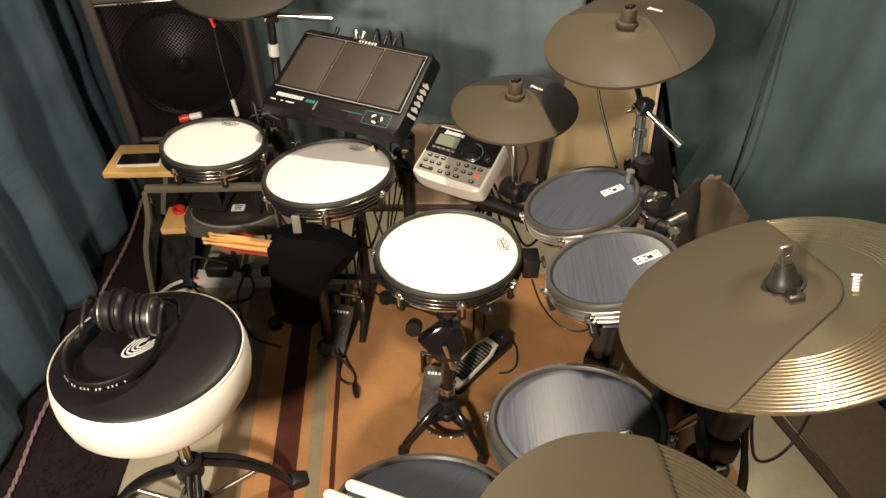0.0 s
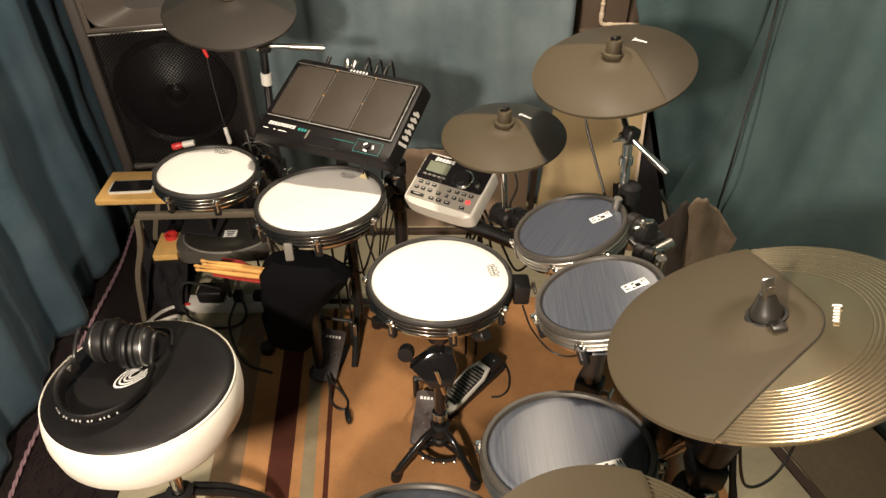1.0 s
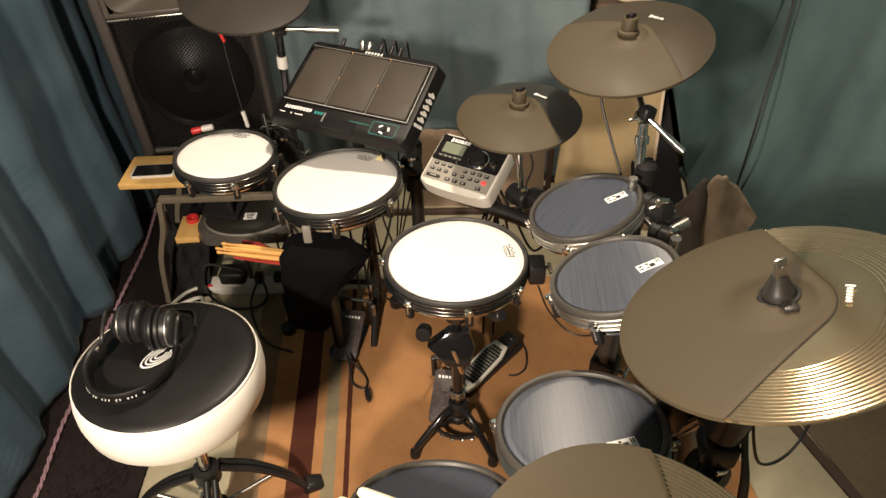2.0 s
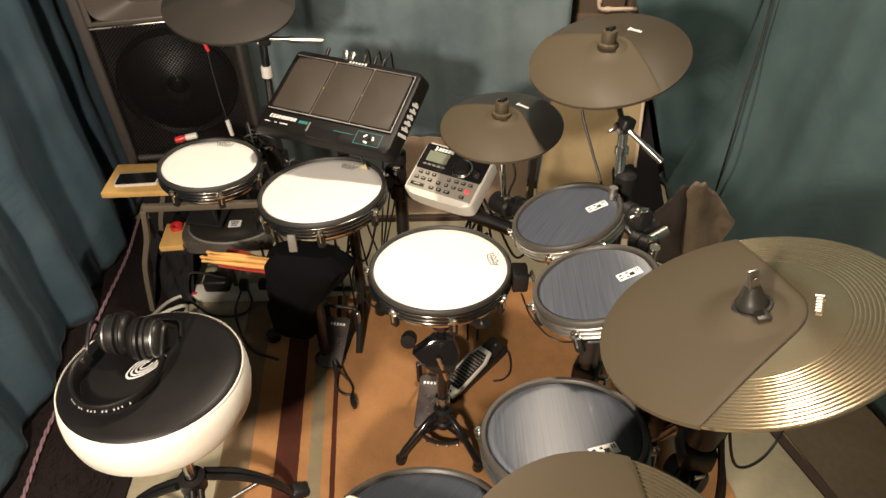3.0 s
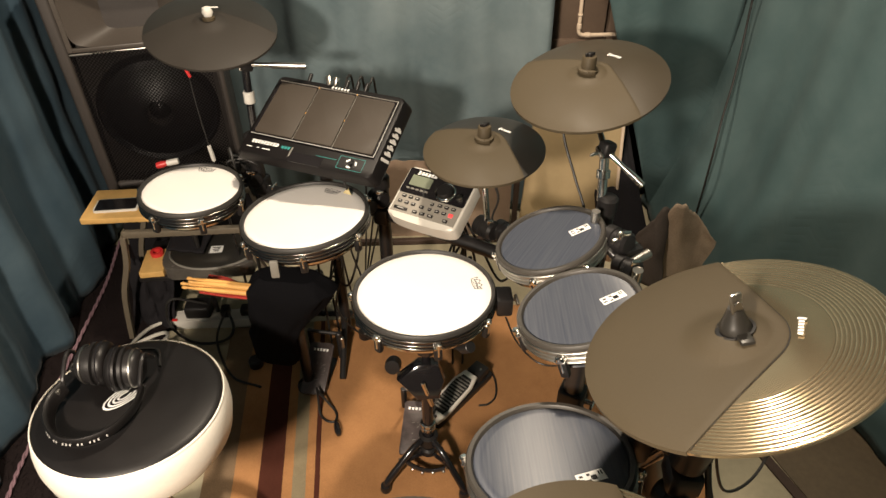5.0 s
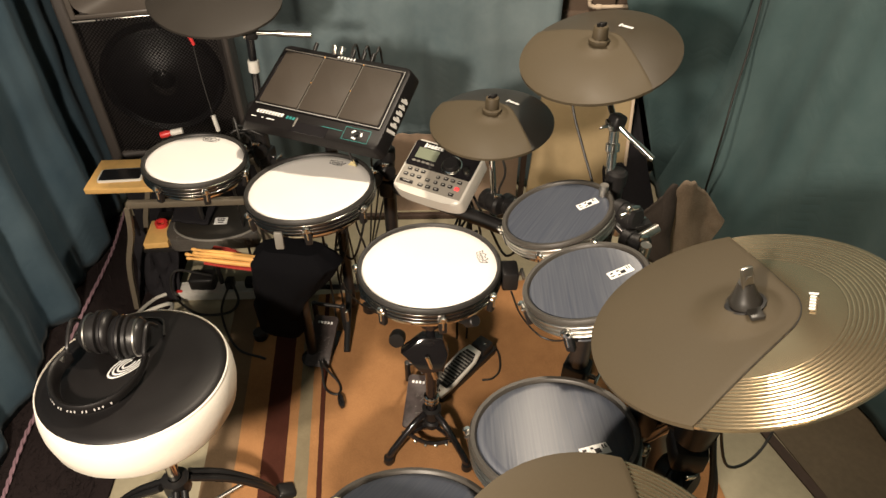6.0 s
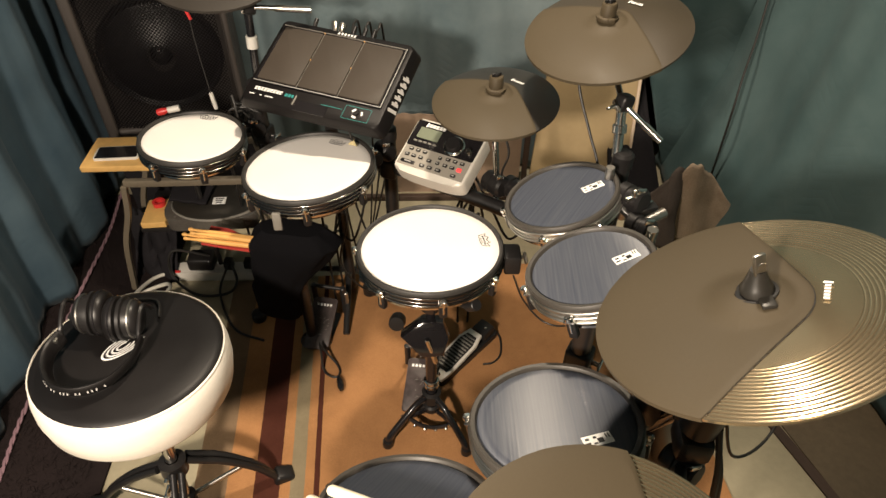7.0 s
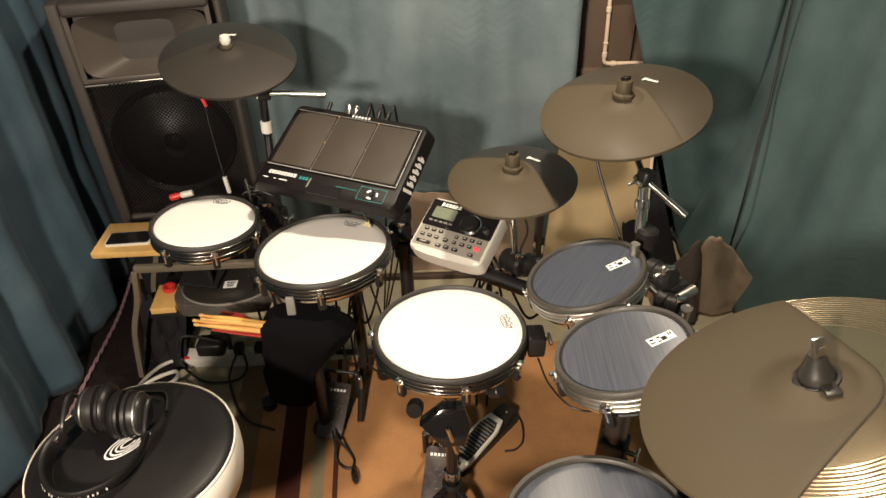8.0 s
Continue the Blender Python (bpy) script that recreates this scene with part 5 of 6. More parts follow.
def module():
    w, d = 0.212, 0.178
    ob = thing("drum_module", pose(0.037, 1.372, 0.640, 26, -1.9, -31.5), "silver and black drum sound module with a screen and keys", "drum module")
    xa, xb, xm, xh, low = -w / 2, w / 2 - 0.008, -0.004, w / 2 - 0.004, -d / 2 + 0.014
    outline = [(xa, low + 0.024), (xa, d / 2 - 0.012), (xa + 0.012, d / 2), (xb - 0.012, d / 2), (xb, d / 2 - 0.012), (xb, low + 0.024)]
    outline += [(xm + xh * math.copysign(abs(math.cos(a)) ** 0.6, math.cos(a)), low + 0.024 - 0.024 * math.sin(a) ** 0.7) for a in (math.pi * k / 14 for k in range(1, 14))]
    part("case", plate(outline[::-1], 0.045, pose(0, 0, -0.046), bevel=0.008), SILVER, ob)
    part("control_panel", plate([(xa + 0.008, low + 0.020), (xb - 0.008, low + 0.020), (xb - 0.008, d / 2 - 0.08), (xa + 0.008, d / 2 - 0.08)], 0.001, pose(0, 0, -0.0012)), PANEL_GREY, ob, "grey panel behind the keys")
    part("upper_panel", plate(rounded(w - 0.020, 0.078, 0.006), 0.002, pose(-0.004, d / 2 - 0.047, -0.0012)), BLACK_GLOSS, ob)
    part("screen", plate(rounded(0.062, 0.032, 0.002), 0.001, pose(-0.052, d / 2 - 0.044, 0.0012)), SCREEN, ob, "grey-green display")
    part("dial", lathe([(0, 0.016), (0.018, 0.016), (0.021, 0.012), (0.023, 0.0)], 32, pose(0.026, d / 2 - 0.056, 0.0005)), BLACK_PLASTIC, ob)
    part("dial_ring", lathe([(0.0235, 0.0), (0.0235, 0.006), (0.026, 0.005), (0.029, 0.0)], 32, pose(0.026, d / 2 - 0.056, 0.0005)), CHROME, ob, "bright ring")
    part("small_knob", lathe([(0, 0.012), (0.007, 0.012), (0.010, 0.0)], 20, pose(0.072, d / 2 - 0.062, 0.0005)), STEEL, ob)
    mark = bmesh.new()
    for k in range(6):
        box(0.0030, 0.010 + (0.004 if k == 0 else 0), 0.0006, pose(-0.0695 + 0.0095 * k, d / 2 - 0.019, 0.001, 0, 0, -8), 0, mark)
        for q in (-0.0036, 0.0, 0.0036):
            box(0.0068, 0.0022, 0.0006, pose(-0.067 + 0.0095 * k, d / 2 - 0.019 + q, 0.0011), 0, mark)
    part("maker_mark", mark, LOGO_WHITE, ob, "row of white printed blocks")
    for k in range(5):
        part("soft_key", box(0.010, 0.005, 0.003, pose(-0.080 + 0.014 * k, d / 2 - 0.070, 0.0005), 0.001), GREY_PLASTIC, ob)
    keys = [(-0.078, -0.006, 0.014), (-0.058, -0.006, 0.014), (-0.038, -0.006, 0.014), (-0.082, -0.024, 0.014), (-0.062, -0.024, 0.014), (-0.042, -0.024, 0.014), (-0.016, -0.026, 0.014),
            (0.008, -0.010, 0.011), (0.008, -0.026, 0.011), (0.030, -0.008, 0.014), (0.050, -0.008, 0.014), (0.070, -0.008, 0.014), (0.030, -0.026, 0.014), (0.050, -0.026, 0.014),
            (-0.070, -0.044, 0.046), (-0.028, -0.044, 0.016), (-0.006, -0.044, 0.016), (0.018, -0.044, 0.018), (0.062, -0.046, 0.016)]
    for x, y, sx in keys:
        key = part("key", box(sx * 0.86, 0.0086, 0.0042, pose(x, y, -0.001), 0.0015), BLACK_PLASTIC, ob)
        part("key_print", box(sx * 0.42, 0.0026, 0.0004, pose(x, y, 0.0033)), PALE_PLASTIC, key)
    part("lit_key", box(0.015, 0.012, 0.005, pose(0.070, -0.027, -0.001) @ Matrix.Diagonal((0.85, 0.85, 1, 1)), 0.002), LED, ob, "glowing red key")
    part("bracket", box(0.09, 0.08, 0.02, pose(0, 0.01, -0.066), 0.004), BLACK_METAL, ob)
    part("bracket_arm", rod((0, 0.03, -0.06), (-0.06, 0.085, -0.10), 0.012), BLACK_METAL, ob)


module()
for k, pts in enumerate(([(0.10, 1.36, 0.60), (0.12, 1.33, 0.50), (0.09, 1.36, 0.36), (0.12, 1.42, 0.10), (0.10, 1.5, 0.012)],
                         [(0.11, 1.37, 0.60), (0.15, 1.33, 0.48), (0.16, 1.36, 0.30), (0.13, 1.45, 0.10), (0.16, 1.6, 0.012)],
                         [(0.115, 1.38, 0.60), (0.17, 1.34, 0.50), (0.22, 1.30, 0.42), (0.26, 1.28, 0.50), (0.24, 1.29, 0.56)],
                         [(0.105, 1.365, 0.60), (0.09, 1.32, 0.48), (0.07, 1.36, 0.30), (0.09, 1.45, 0.08), (0.02, 1.6, 0.012)])):
    cable("black_cable", pts, 0.0035, CABLE_BLACK, "black audio cable hanging behind the module")
# ---------------------------------------------------------------- pedals
def footboard(c, turn, slope, w, l, label):
    ob = thing("drum_pedal", pose(*c, 0, 0, turn), label, "drum pedal", "bass drum pedals")
    board = part("footboard", plate(rounded(w, l, 0.008), 0.010, pose(0, 0, 0.014, slope, 0, 0) @ pose(0, l / 2, 0), bevel=0.002), GUNMETAL, ob, "dark printed metal footboard")
    mark = bmesh.new()
    for k in range(5):
        box(0.0065, 0.008, 0.0006, pose(0, 0, 0.014, slope, 0, 0) @ pose(-0.020 + 0.010 * k, l * 0.86, 0.010), 0, mark)
    part("maker_mark", mark, LOGO_WHITE, board, "row of pale printed blocks")
    scuff = bmesh.new()
    rng = random.Random(7)
    for k in range(14):
        box(rng.uniform(0.002, 0.009), rng.uniform(0.001, 0.004), 0.0005, pose(0, 0, 0.014, slope, 0, 0) @ pose(rng.uniform(-w * 0.35, w * 0.35), l * rng.uniform(0.25, 0.7), 0.0101, 0, 0, rng.uniform(0, 90)), 0, scuff)
    part("worn_print", scuff, GREY_PLASTIC, board)
    part("heel_plate", plate(rounded(w * 1.02, 0.04, 0.006), 0.012, pose(0, 0.024, 0.0095), bevel=0.002), BLACK_METAL, ob)
    part("base_plate", plate(rounded(w * 0.9, l * 0.9, 0.01), 0.004, pose(0, l * 0.52, 0.009)), BLACK_METAL, ob)
    top = l * math.cos(radians(slope))
    hi = l * math.sin(radians(slope))
    for s in (-1, 1):
        part("upright", rod((s * w * 0.62, top + 0.02, 0.013), (s * w * 0.62, top + 0.02, hi + 0.05), 0.009), BLACK_METAL, ob)
    part("axle", rod((-w * 0.7, top + 0.02, hi + 0.045), (w * 0.7, top + 0.02, hi + 0.045), 0.006), BLACK_METAL, ob)
    part("spring", rod((w * 0.72, top + 0.02, 0.04), (w * 0.72, top + 0.02, hi + 0.03), 0.007), STEEL, ob)
    return ob


footboard((-0.336, 1.262, 0.0), -11, 28, 0.075, 0.160, "black bass drum pedal with a dark printed footboard")
p2 = footboard((-0.037, 1.035, 0.0), -8, 17, 0.070, 0.155, "black bass drum pedal beside the snare stand")
dev = lathe([(0.0, 0.05), (0.03, 0.048), (0.034, 0.03), (0.034, -0.01), (0.02, -0.02)], 24, pose(0.02, 0.185, 0.12, 60, 0, 20))
box(0.09, 0.05, 0.05, pose(0.01, 0.195, 0.075, 0, 0, 15), 0.012, dev)
part("spring_housing", dev, BLACK_GLOSS, p2)
part("beater_shaft", rod((-0.03, 0.17, 0.12), (-0.05, 0.10, 0.27), 0.004), CHROME, p2)
part("beater", lathe([(0, -0.018), (0.02, -0.016), (0.022, 0.0), (0.02, 0.016), (0, 0.018)], 20, pose(-0.052, 0.095, 0.28, 70, 0, 0)), BLACK_PLASTIC, p2)

ob = thing("pedal_cable", Matrix(), "black looped cable with a jack plug lying on the rug", "cable")
part("lead", tube([(-0.318, 1.25, 0.06), (-0.31, 1.215, 0.05), (-0.305, 1.19, 0.014), (-0.285, 1.165, 0.013), (-0.262, 1.16, 0.013), (-0.256, 1.18, 0.013), (-0.266, 1.205, 0.013), (-0.29, 1.225, 0.03), (-0.315, 1.24, 0.06)], 0.0035, 8, 8), CABLE_BLACK, ob)
part("plug", lathe([(0, 0), (0.006, 0.001), (0.010, 0.012), (0.010, 0.035), (0.005, 0.05), (0, 0.052)], 14, pose(-0.243, 1.108, 0.019, -90, 0, 15)), BLACK_GLOSS, ob)


def hat_controller():
    ob = thing("foot_controller", pose(0.041, 1.163, 0.009, 0, 0, -43), "silver hi-hat foot controller with a ribbed black tread", "foot controller")
    part("base", plate(rounded(0.060, 0.26, 0.012), 0.02, pose(0, 0.10, 0), bevel=0.004), BLACK_PLASTIC, ob)
    tread_m = pose(0, -0.03, 0.022, 9, 0, 0)
    part("treadle", plate([(-0.027, 0.0), (-0.033, 0.03), (-0.033, 0.15), (-0.022, 0.19), (0.022, 0.19), (0.033, 0.15), (0.033, 0.03), (0.027, 0.0)][::-1], 0.010, tread_m, bevel=0.003), SILVER, ob, "silver-grey treadle")
    part("tread_mat", plate([(-0.022, 0.03), (-0.025, 0.045), (-0.025, 0.145), (-0.016, 0.172), (0.016, 0.172), (0.025, 0.145), (0.025, 0.045), (0.022, 0.03)][::-1], 0.0015, tread_m @ pose(0, 0, 0.010)), BLACK_PLASTIC, ob)
    for k in range(12):
        part("rib", box(0.044 if 0 < k < 11 else 0.036, 0.0045, 0.003, tread_m @ pose(0, 0.042 + 0.0108 * k, 0.0112), 0.001), GREY_PLASTIC, ob)
    part("toe_block", box(0.05, 0.05, 0.035, pose(0, 0.19, 0.02), 0.006), BLACK_PLASTIC, ob)
    part("screw", lathe([(0, 0.003), (0.003, 0.002), (0.004, 0)], 10, pose(0.01, 0.19, 0.055)), CHROME, ob)


hat_controller()
cable("black_cable", [(0.19, 1.33, 0.03), (0.215, 1.325, 0.012), (0.225, 1.29, 0.012), (0.22, 1.235, 0.012), (0.195, 1.205, 0.012), (0.165, 1.20, 0.012)], 0.003, CABLE_BLACK, "thin black cable beside the foot controller")
cable("black_cable", [(0.19, 1.0, 0.58), (0.22, 1.0, 0.50), (0.27, 0.98, 0.45), (0.32, 0.95, 0.48), (0.36, 0.93, 0.60), (0.38, 0.95, 0.70)], 0.0022, CABLE_BLACK, "thin black cable sagging between snare and blue pad")
cable("black_cable", [(0.40, 0.54, 0.93), (0.43, 0.55, 0.80), (0.50, 0.56, 0.60), (0.60, 0.62, 0.565), (0.665, 0.72, 0.67), (0.62, 0.80, 0.80), (0.5, 0.7, 0.86)], 0.0026, CABLE_BLACK, "black cable looping below the large cymbal")
cable("black_cable", [(0.395, 0.485, 0.80), (0.41, 0.46, 0.70), (0.43, 0.45, 0.5), (0.42, 0.44, 0.2), (0.46, 0.4, 0.012)], 0.005, CABLE_BLACK, "black cable hanging down the stout post")
cable("black_cable", [(0.40, 0.49, 0.78), (0.425, 0.47, 0.68), (0.45, 0.47, 0.5), (0.44, 0.46, 0.2), (0.5, 0.42, 0.012)], 0.004, CABLE_BLACK, "black cable hanging down the stout post")
cable("black_cable", [(0.33, 1.30, 0.965), (0.335, 1.27, 0.88), (0.36, 1.22, 0.80), (0.385, 1.17, 0.72), (0.39, 1.15, 0.60)], 0.003, CABLE_BLACK, "thin cable from the tilted cymbal to its post")
cable("black_cable", [(0.16, 1.33, 0.79), (0.20, 1.30, 0.70), (0.19, 1.31, 0.62), (0.22, 1.29, 0.56)], 0.003, CABLE_BLACK, "thin cable under the small cymbal")
red = thing("cymbal_cable", Matrix(), "black cable with a red plug collar under the dark cymbal", "cable")
part("lead", tube([(-0.575, 1.62, 0.96), (-0.585, 1.614, 0.89), (-0.583, 1.606, 0.80), (-0.575, 1.60, 0.66)], 0.0018, 8, 8), CABLE_BLACK, red)
part("collar", rod((-0.592, 1.612, 0.922), (-0.582, 1.612, 0.885), 0.0045), RED_PLASTIC, red, "bright red collar")
for dx in (0.0, 0.03, 0.06):
    cable("black_cable", [(-0.185 + dx, 1.615, 0.835), (-0.178 + dx, 1.645, 0.862 - dx * 0.3), (-0.168 + dx, 1.675, 0.82), (-0.16 + dx, 1.70, 0.5), (-0.2, 1.72, 0.02)], 0.003, CABLE_BLACK, "thin black cable arching behind the sampler")
cable("black_cable", [(-0.20, 1.40, 0.58), (-0.19, 1.42, 0.44), (-0.17, 1.44, 0.30), (-0.20, 1.46, 0.20), (-0.22, 1.44, 0.4), (-0.215, 1.43, 0.56)], 0.003, CABLE_BLACK, "black cable loop hanging under a white pad")
cable("black_cable", [(-0.24, 1.40, 0.58), (-0.22, 1.42, 0.40), (-0.25, 1.40, 0.24), (-0.18, 1.42, 0.10), (-0.1, 1.5, 0.012)], 0.003, CABLE_BLACK, "black cable hanging under a white pad")


# ---------------------------------------------------------------- throne and headphones
def throne():
    R, H = 0.1705, 0.122
    ob = thing("drum_throne", facing((-0.558, 0.802, 0.587), (0.033, 0.063, 0.997)), "round drum throne with a black top and white vinyl side", "drum throne")
    part("seat_top", lathe([(0, 0.006), (0.06, 0.006), (0.12, 0.004), (R - 0.014, 0.001), (R - 0.004, -0.003), (R, -0.007)], 72), BLACK_VINYL, ob, "matt black seat top")
    part("seat_side", lathe([(R, -0.007), (R + 0.004, -0.012), (R + 0.009, -0.035), (R + 0.010, -0.06), (R + 0.005, -0.095), (R - 0.008, -0.115), (R - 0.03, -H), (0, -H)], 72), WHITE_VINYL, ob, "white vinyl side")
    part("piping", lathe([(R + 0.0005, -0.0045), (R + 0.003, -0.006), (R + 0.0035, -0.009), (R + 0.001, -0.011)], 72), WHITE_VINYL, ob)
    rings = bmesh.new()
    for r in (0.009, 0.017, 0.025, 0.033):
        lathe([(r, 0.0), (r, 0.0006), (r + 0.0034, 0.0006), (r + 0.0034, 0.0)], 40, Matrix.Translation((-0.010, 0.006, 0.0062)) @ pose(0, 0, 0, 0, 0, 52) @ Matrix.Diagonal((1.2, 0.55, 1, 1)), rings, arc=290, start=40)
    part("printed_emblem", rings, LOGO_WHITE, ob, "white printed rings")
    part("post", rod((0, 0, -0.50), (0, 0, -H), 0.0135), CHROME, ob)
    part("seat_mount", box(0.13, 0.10, 0.022, pose(0, 0, -H - 0.022), 0.006), BLACK_METAL, ob)
    part("upper_collar", lathe([(0.015, 0), (0.03, 0.002), (0.03, 0.04), (0.015, 0.044)], 20, pose(0, 0, -0.40)), BLACK_METAL, ob)
    part("height_bolt", box(0.014, 0.03, 0.055, pose(0.005, -0.05, -0.44, 10, 0, 0), 0.003), CHROME, ob, "chrome height lever")
    part("memory_lock", box(0.026, 0.022, 0.045, pose(0.0, -0.03, -0.43), 0.004), CHROME, ob)
    for a in (22, 176, 285):
        leg = part("leg", tube([(0.028, 0, -0.375), (0.10, 0, -0.42), (0.17, 0, -0.49), (0.215, 0, -0.562)], 0.0085, 10, 6), BLACK_METAL, ob, m=pose(0, 0, 0, 0, 0, a))
        part("leg_twin", tube([(0.028, 0.018, -0.375), (0.10, 0.018, -0.42), (0.17, 0.012, -0.49), (0.212, 0.006, -0.562)], 0.0085, 10, 6), BLACK_METAL, leg)
        part("brace", rod((0.022, 0.009, -0.52), (0.15, 0.009, -0.47), 0.006), STEEL, leg)
        part("rubber_foot", box(0.05, 0.045, 0.034, pose(0.222, 0.008, -0.583, 0, 20, 0), 0.01, segs=3), BLACK_PLASTIC, leg)
    part("lower_collar", lathe([(0.014, 0), (0.024, 0.002), (0.024, 0.03), (0.014, 0.032)], 20, pose(0, 0, -0.535)), BLACK_METAL, ob)


throne()


def headphones():
    ob = thing("headphones", facing((-0.570, 0.775, 0.595), (0.033, 0.063, 0.997)), "black studio headphones lying on the throne", "headphones")
    prof = [(0, 0.0), (0.026, 0.001), (0.033, 0.006), (0.036, 0.012), (0.036, 0.026), (0.0415, 0.028), (0.0415, 0.034), (0.036, 0.036), (0.0425, 0.040), (0.0435, 0.048), (0.040, 0.056), (0.034, 0.060), (0.024, 0.060), (0.022, 0.052), (0, 0.052)]
    cups = [((-0.088, 0.075, 0.043), 90, 4), ((0.036, 0.066, 0.043), -90, 4)]
    for c, ry, rz in cups:
        m = pose(*c, 0, ry, rz)
        cup = part("ear_cup", lathe(prof[:9], 40), BLACK_PLASTIC, ob, m=m)
        part("ear_cushion", lathe(prof[7:], 40), BLACK_VINYL, cup, "soft black ear cushion")
        part("cup_ring", lathe([(0.0365, 0.012), (0.0380, 0.013), (0.0380, 0.0155), (0.0365, 0.0165)], 40), STEEL, cup, "thin bright ring")
        part("cup_groove", lathe([(0.0425, 0.044), (0.0442, 0.045), (0.0442, 0.047), (0.0425, 0.048)], 40), BLACK_GLOSS, cup, "glossy rib round the cushion")
        ridges = bmesh.new()
        for k in range(36):
            a = radians(10 * k)
            box(0.0022, 0.002, 0.006, pose(0.0405 * math.cos(a), 0.0405 * math.sin(a), 0.028, 0, 0, 10 * k), 0, ridges)
        part("knurling", ridges, BLACK_PLASTIC, cup)
    for x, y in ((-0.098, 0.062), (0.046, 0.052)):
        yoke = tube([(x, y + 0.04, 0.045), (x - 0.002, y + 0.012, 0.075), (x, y - 0.03, 0.05), (x, y - 0.036, 0.030)], 0.004, 8, 8)
        part("yoke", yoke, BLACK_METAL, ob)
    band = bmesh.new()
    line = smooth_line([(-0.098, 0.028, 0.032), (-0.108, -0.005, 0.026), (-0.098, -0.045, 0.022), (-0.066, -0.082, 0.020), (-0.020, -0.090, 0.020), (0.022, -0.066, 0.022), (0.044, -0.020, 0.026), (0.046, 0.018, 0.032)], 8)
    rows = []
    for k, q in enumerate(line):
        way = (line[min(k + 1, len(line) - 1)] - line[max(k - 1, 0)]).normalized()
        out = way.cross(Vector((0, 0, 1))).normalized()
        up = Vector((0, 0, 1)) + out * 0.35
        up.normalize()
        flat = up.cross(way).normalized()
        rows.append([band.verts.new(q + up * (0.016 * math.cos(a)) + flat * (0.006 * math.sin(a))) for a in (2 * math.pi * i / 12 for i in range(12))])
    for a, b in zip(rows, rows[1:]):
        for i in range(12):
            band.faces.new((a[i], a[(i + 1) % 12], b[(i + 1) % 12], b[i]))
    band.faces.new(rows[0])
    band.faces.new(rows[-1])
    part("headband", band, BLACK_VINYL, ob, "padded black headband")
    mark = bmesh.new()
    for k in range(14):
        f = 20 + k * 1.4
        q, q2 = line[int(f)], line[int(f) + 1]
        ang = math.degrees(math.atan2((q2 - q).y, (q2 - q).x))
        out = Vector((math.sin(radians(ang)), -math.cos(radians(ang)), 0))
        box(0.0026, 0.0008, 0.0075 if k in (4, 8, 11, 13) else 0.0050, Matrix.Translation(q + out * 0.0085 + Vector((0, 0, 0.0005))) @ pose(0, 0, 0, 0, 0, ang) @ pose(0, 0, 0, -25, 0, 0), 0, mark)
    part("maker_mark", mark, PALE_PLASTIC, ob, "row of pale printed blocks")
    for x, y in ((-0.103, 0.022), (0.047, 0.012)):
        part("slider", box(0.008, 0.030, 0.016, pose(x, y, 0.024), 0.003), STEEL, ob)
    part("lead", tube([(-0.10, 0.09, 0.02), (-0.125, 0.10, 0.006), (-0.12, 0.125, 0.004), (-0.06, 0.150, 0.003), (0.0, 0.160, 0.002), (0.03, 0.150, 0.004), (0.05, 0.10, 0.010)], 0.0028, 8, 8), CABLE_BLACK, ob)


headphones()


# ---------------------------------------------------------------- side table and clutter
def side_table():
    ob = thing("side_table", Matrix(), "small steel-framed table with raw pine boards", "table")
    part("front_rail", box(0.36, 0.018, 0.022, pose(-0.690, 1.545, 0.424, 0, 0, 2), 0.003), BEIGE_STEEL, ob)
    part("back_rail", box(0.36, 0.018, 0.022, pose(-0.72, 1.775, 0.408, 0, 0, 5), 0.003), BEIGE_STEEL, ob)
    for x, y in ((-0.868, 1.53), (-0.53, 1.56), (-0.89, 1.76), (-0.55, 1.79)):
        out = -1 if x < -0.7 else 1
        lg = tube([(x, y, 0.43), (x + out * 0.02, y, 0.33), (x + out * 0.065, y, 0.2), (x + out * 0.10, y, 0.0)], 0.011, 4, 6)
        part("leg", lg, BEIGE_STEEL, ob)
    part("top_board", box(0.34, 0.160, 0.020, pose(-0.848, 1.682, 0.4315, 0, 0, 2), 0.003), PINE, ob, "raw pine board")
    part("lower_shelf", box(0.36, 0.20, 0.014, pose(-0.715, 1.67, 0.2265, 0, 0, 3), 0.003), BLACK_METAL, ob, "black steel shelf")
    part("pine_offcut", box(0.075, 0.12, 0.022, pose(-0.852, 1.625, 0.2415, 0, 0, 5), 0.003), PINE, ob, "raw pine offcut")


side_table()
phone = thing("phone", pose(-0.922, 1.662, 0.4517, 0, 0, 4), "dark smartphone with a pale bezel lying on the pine board", "phone")
part("case", plate(rounded(0.132, 0.064, 0.009), 0.008, bevel=0.002), WHITE_PLASTIC, phone)
part("screen", plate(rounded(0.122, 0.059, 0.004), 0.0006, pose(0.0, 0, 0.0079)), BLACK_GLOSS, phone)
tagged(part("plastic_cup", lathe([(0.0, 0.0), (0.02, 0.0), (0.022, 0.045), (0.020, 0.045), (0.018, 0.003), (0, 0.003)], 20, pose(-0.80, 1.74, 0.4518)), CLEAR), "small clear plastic cup on the pine board", "cup")

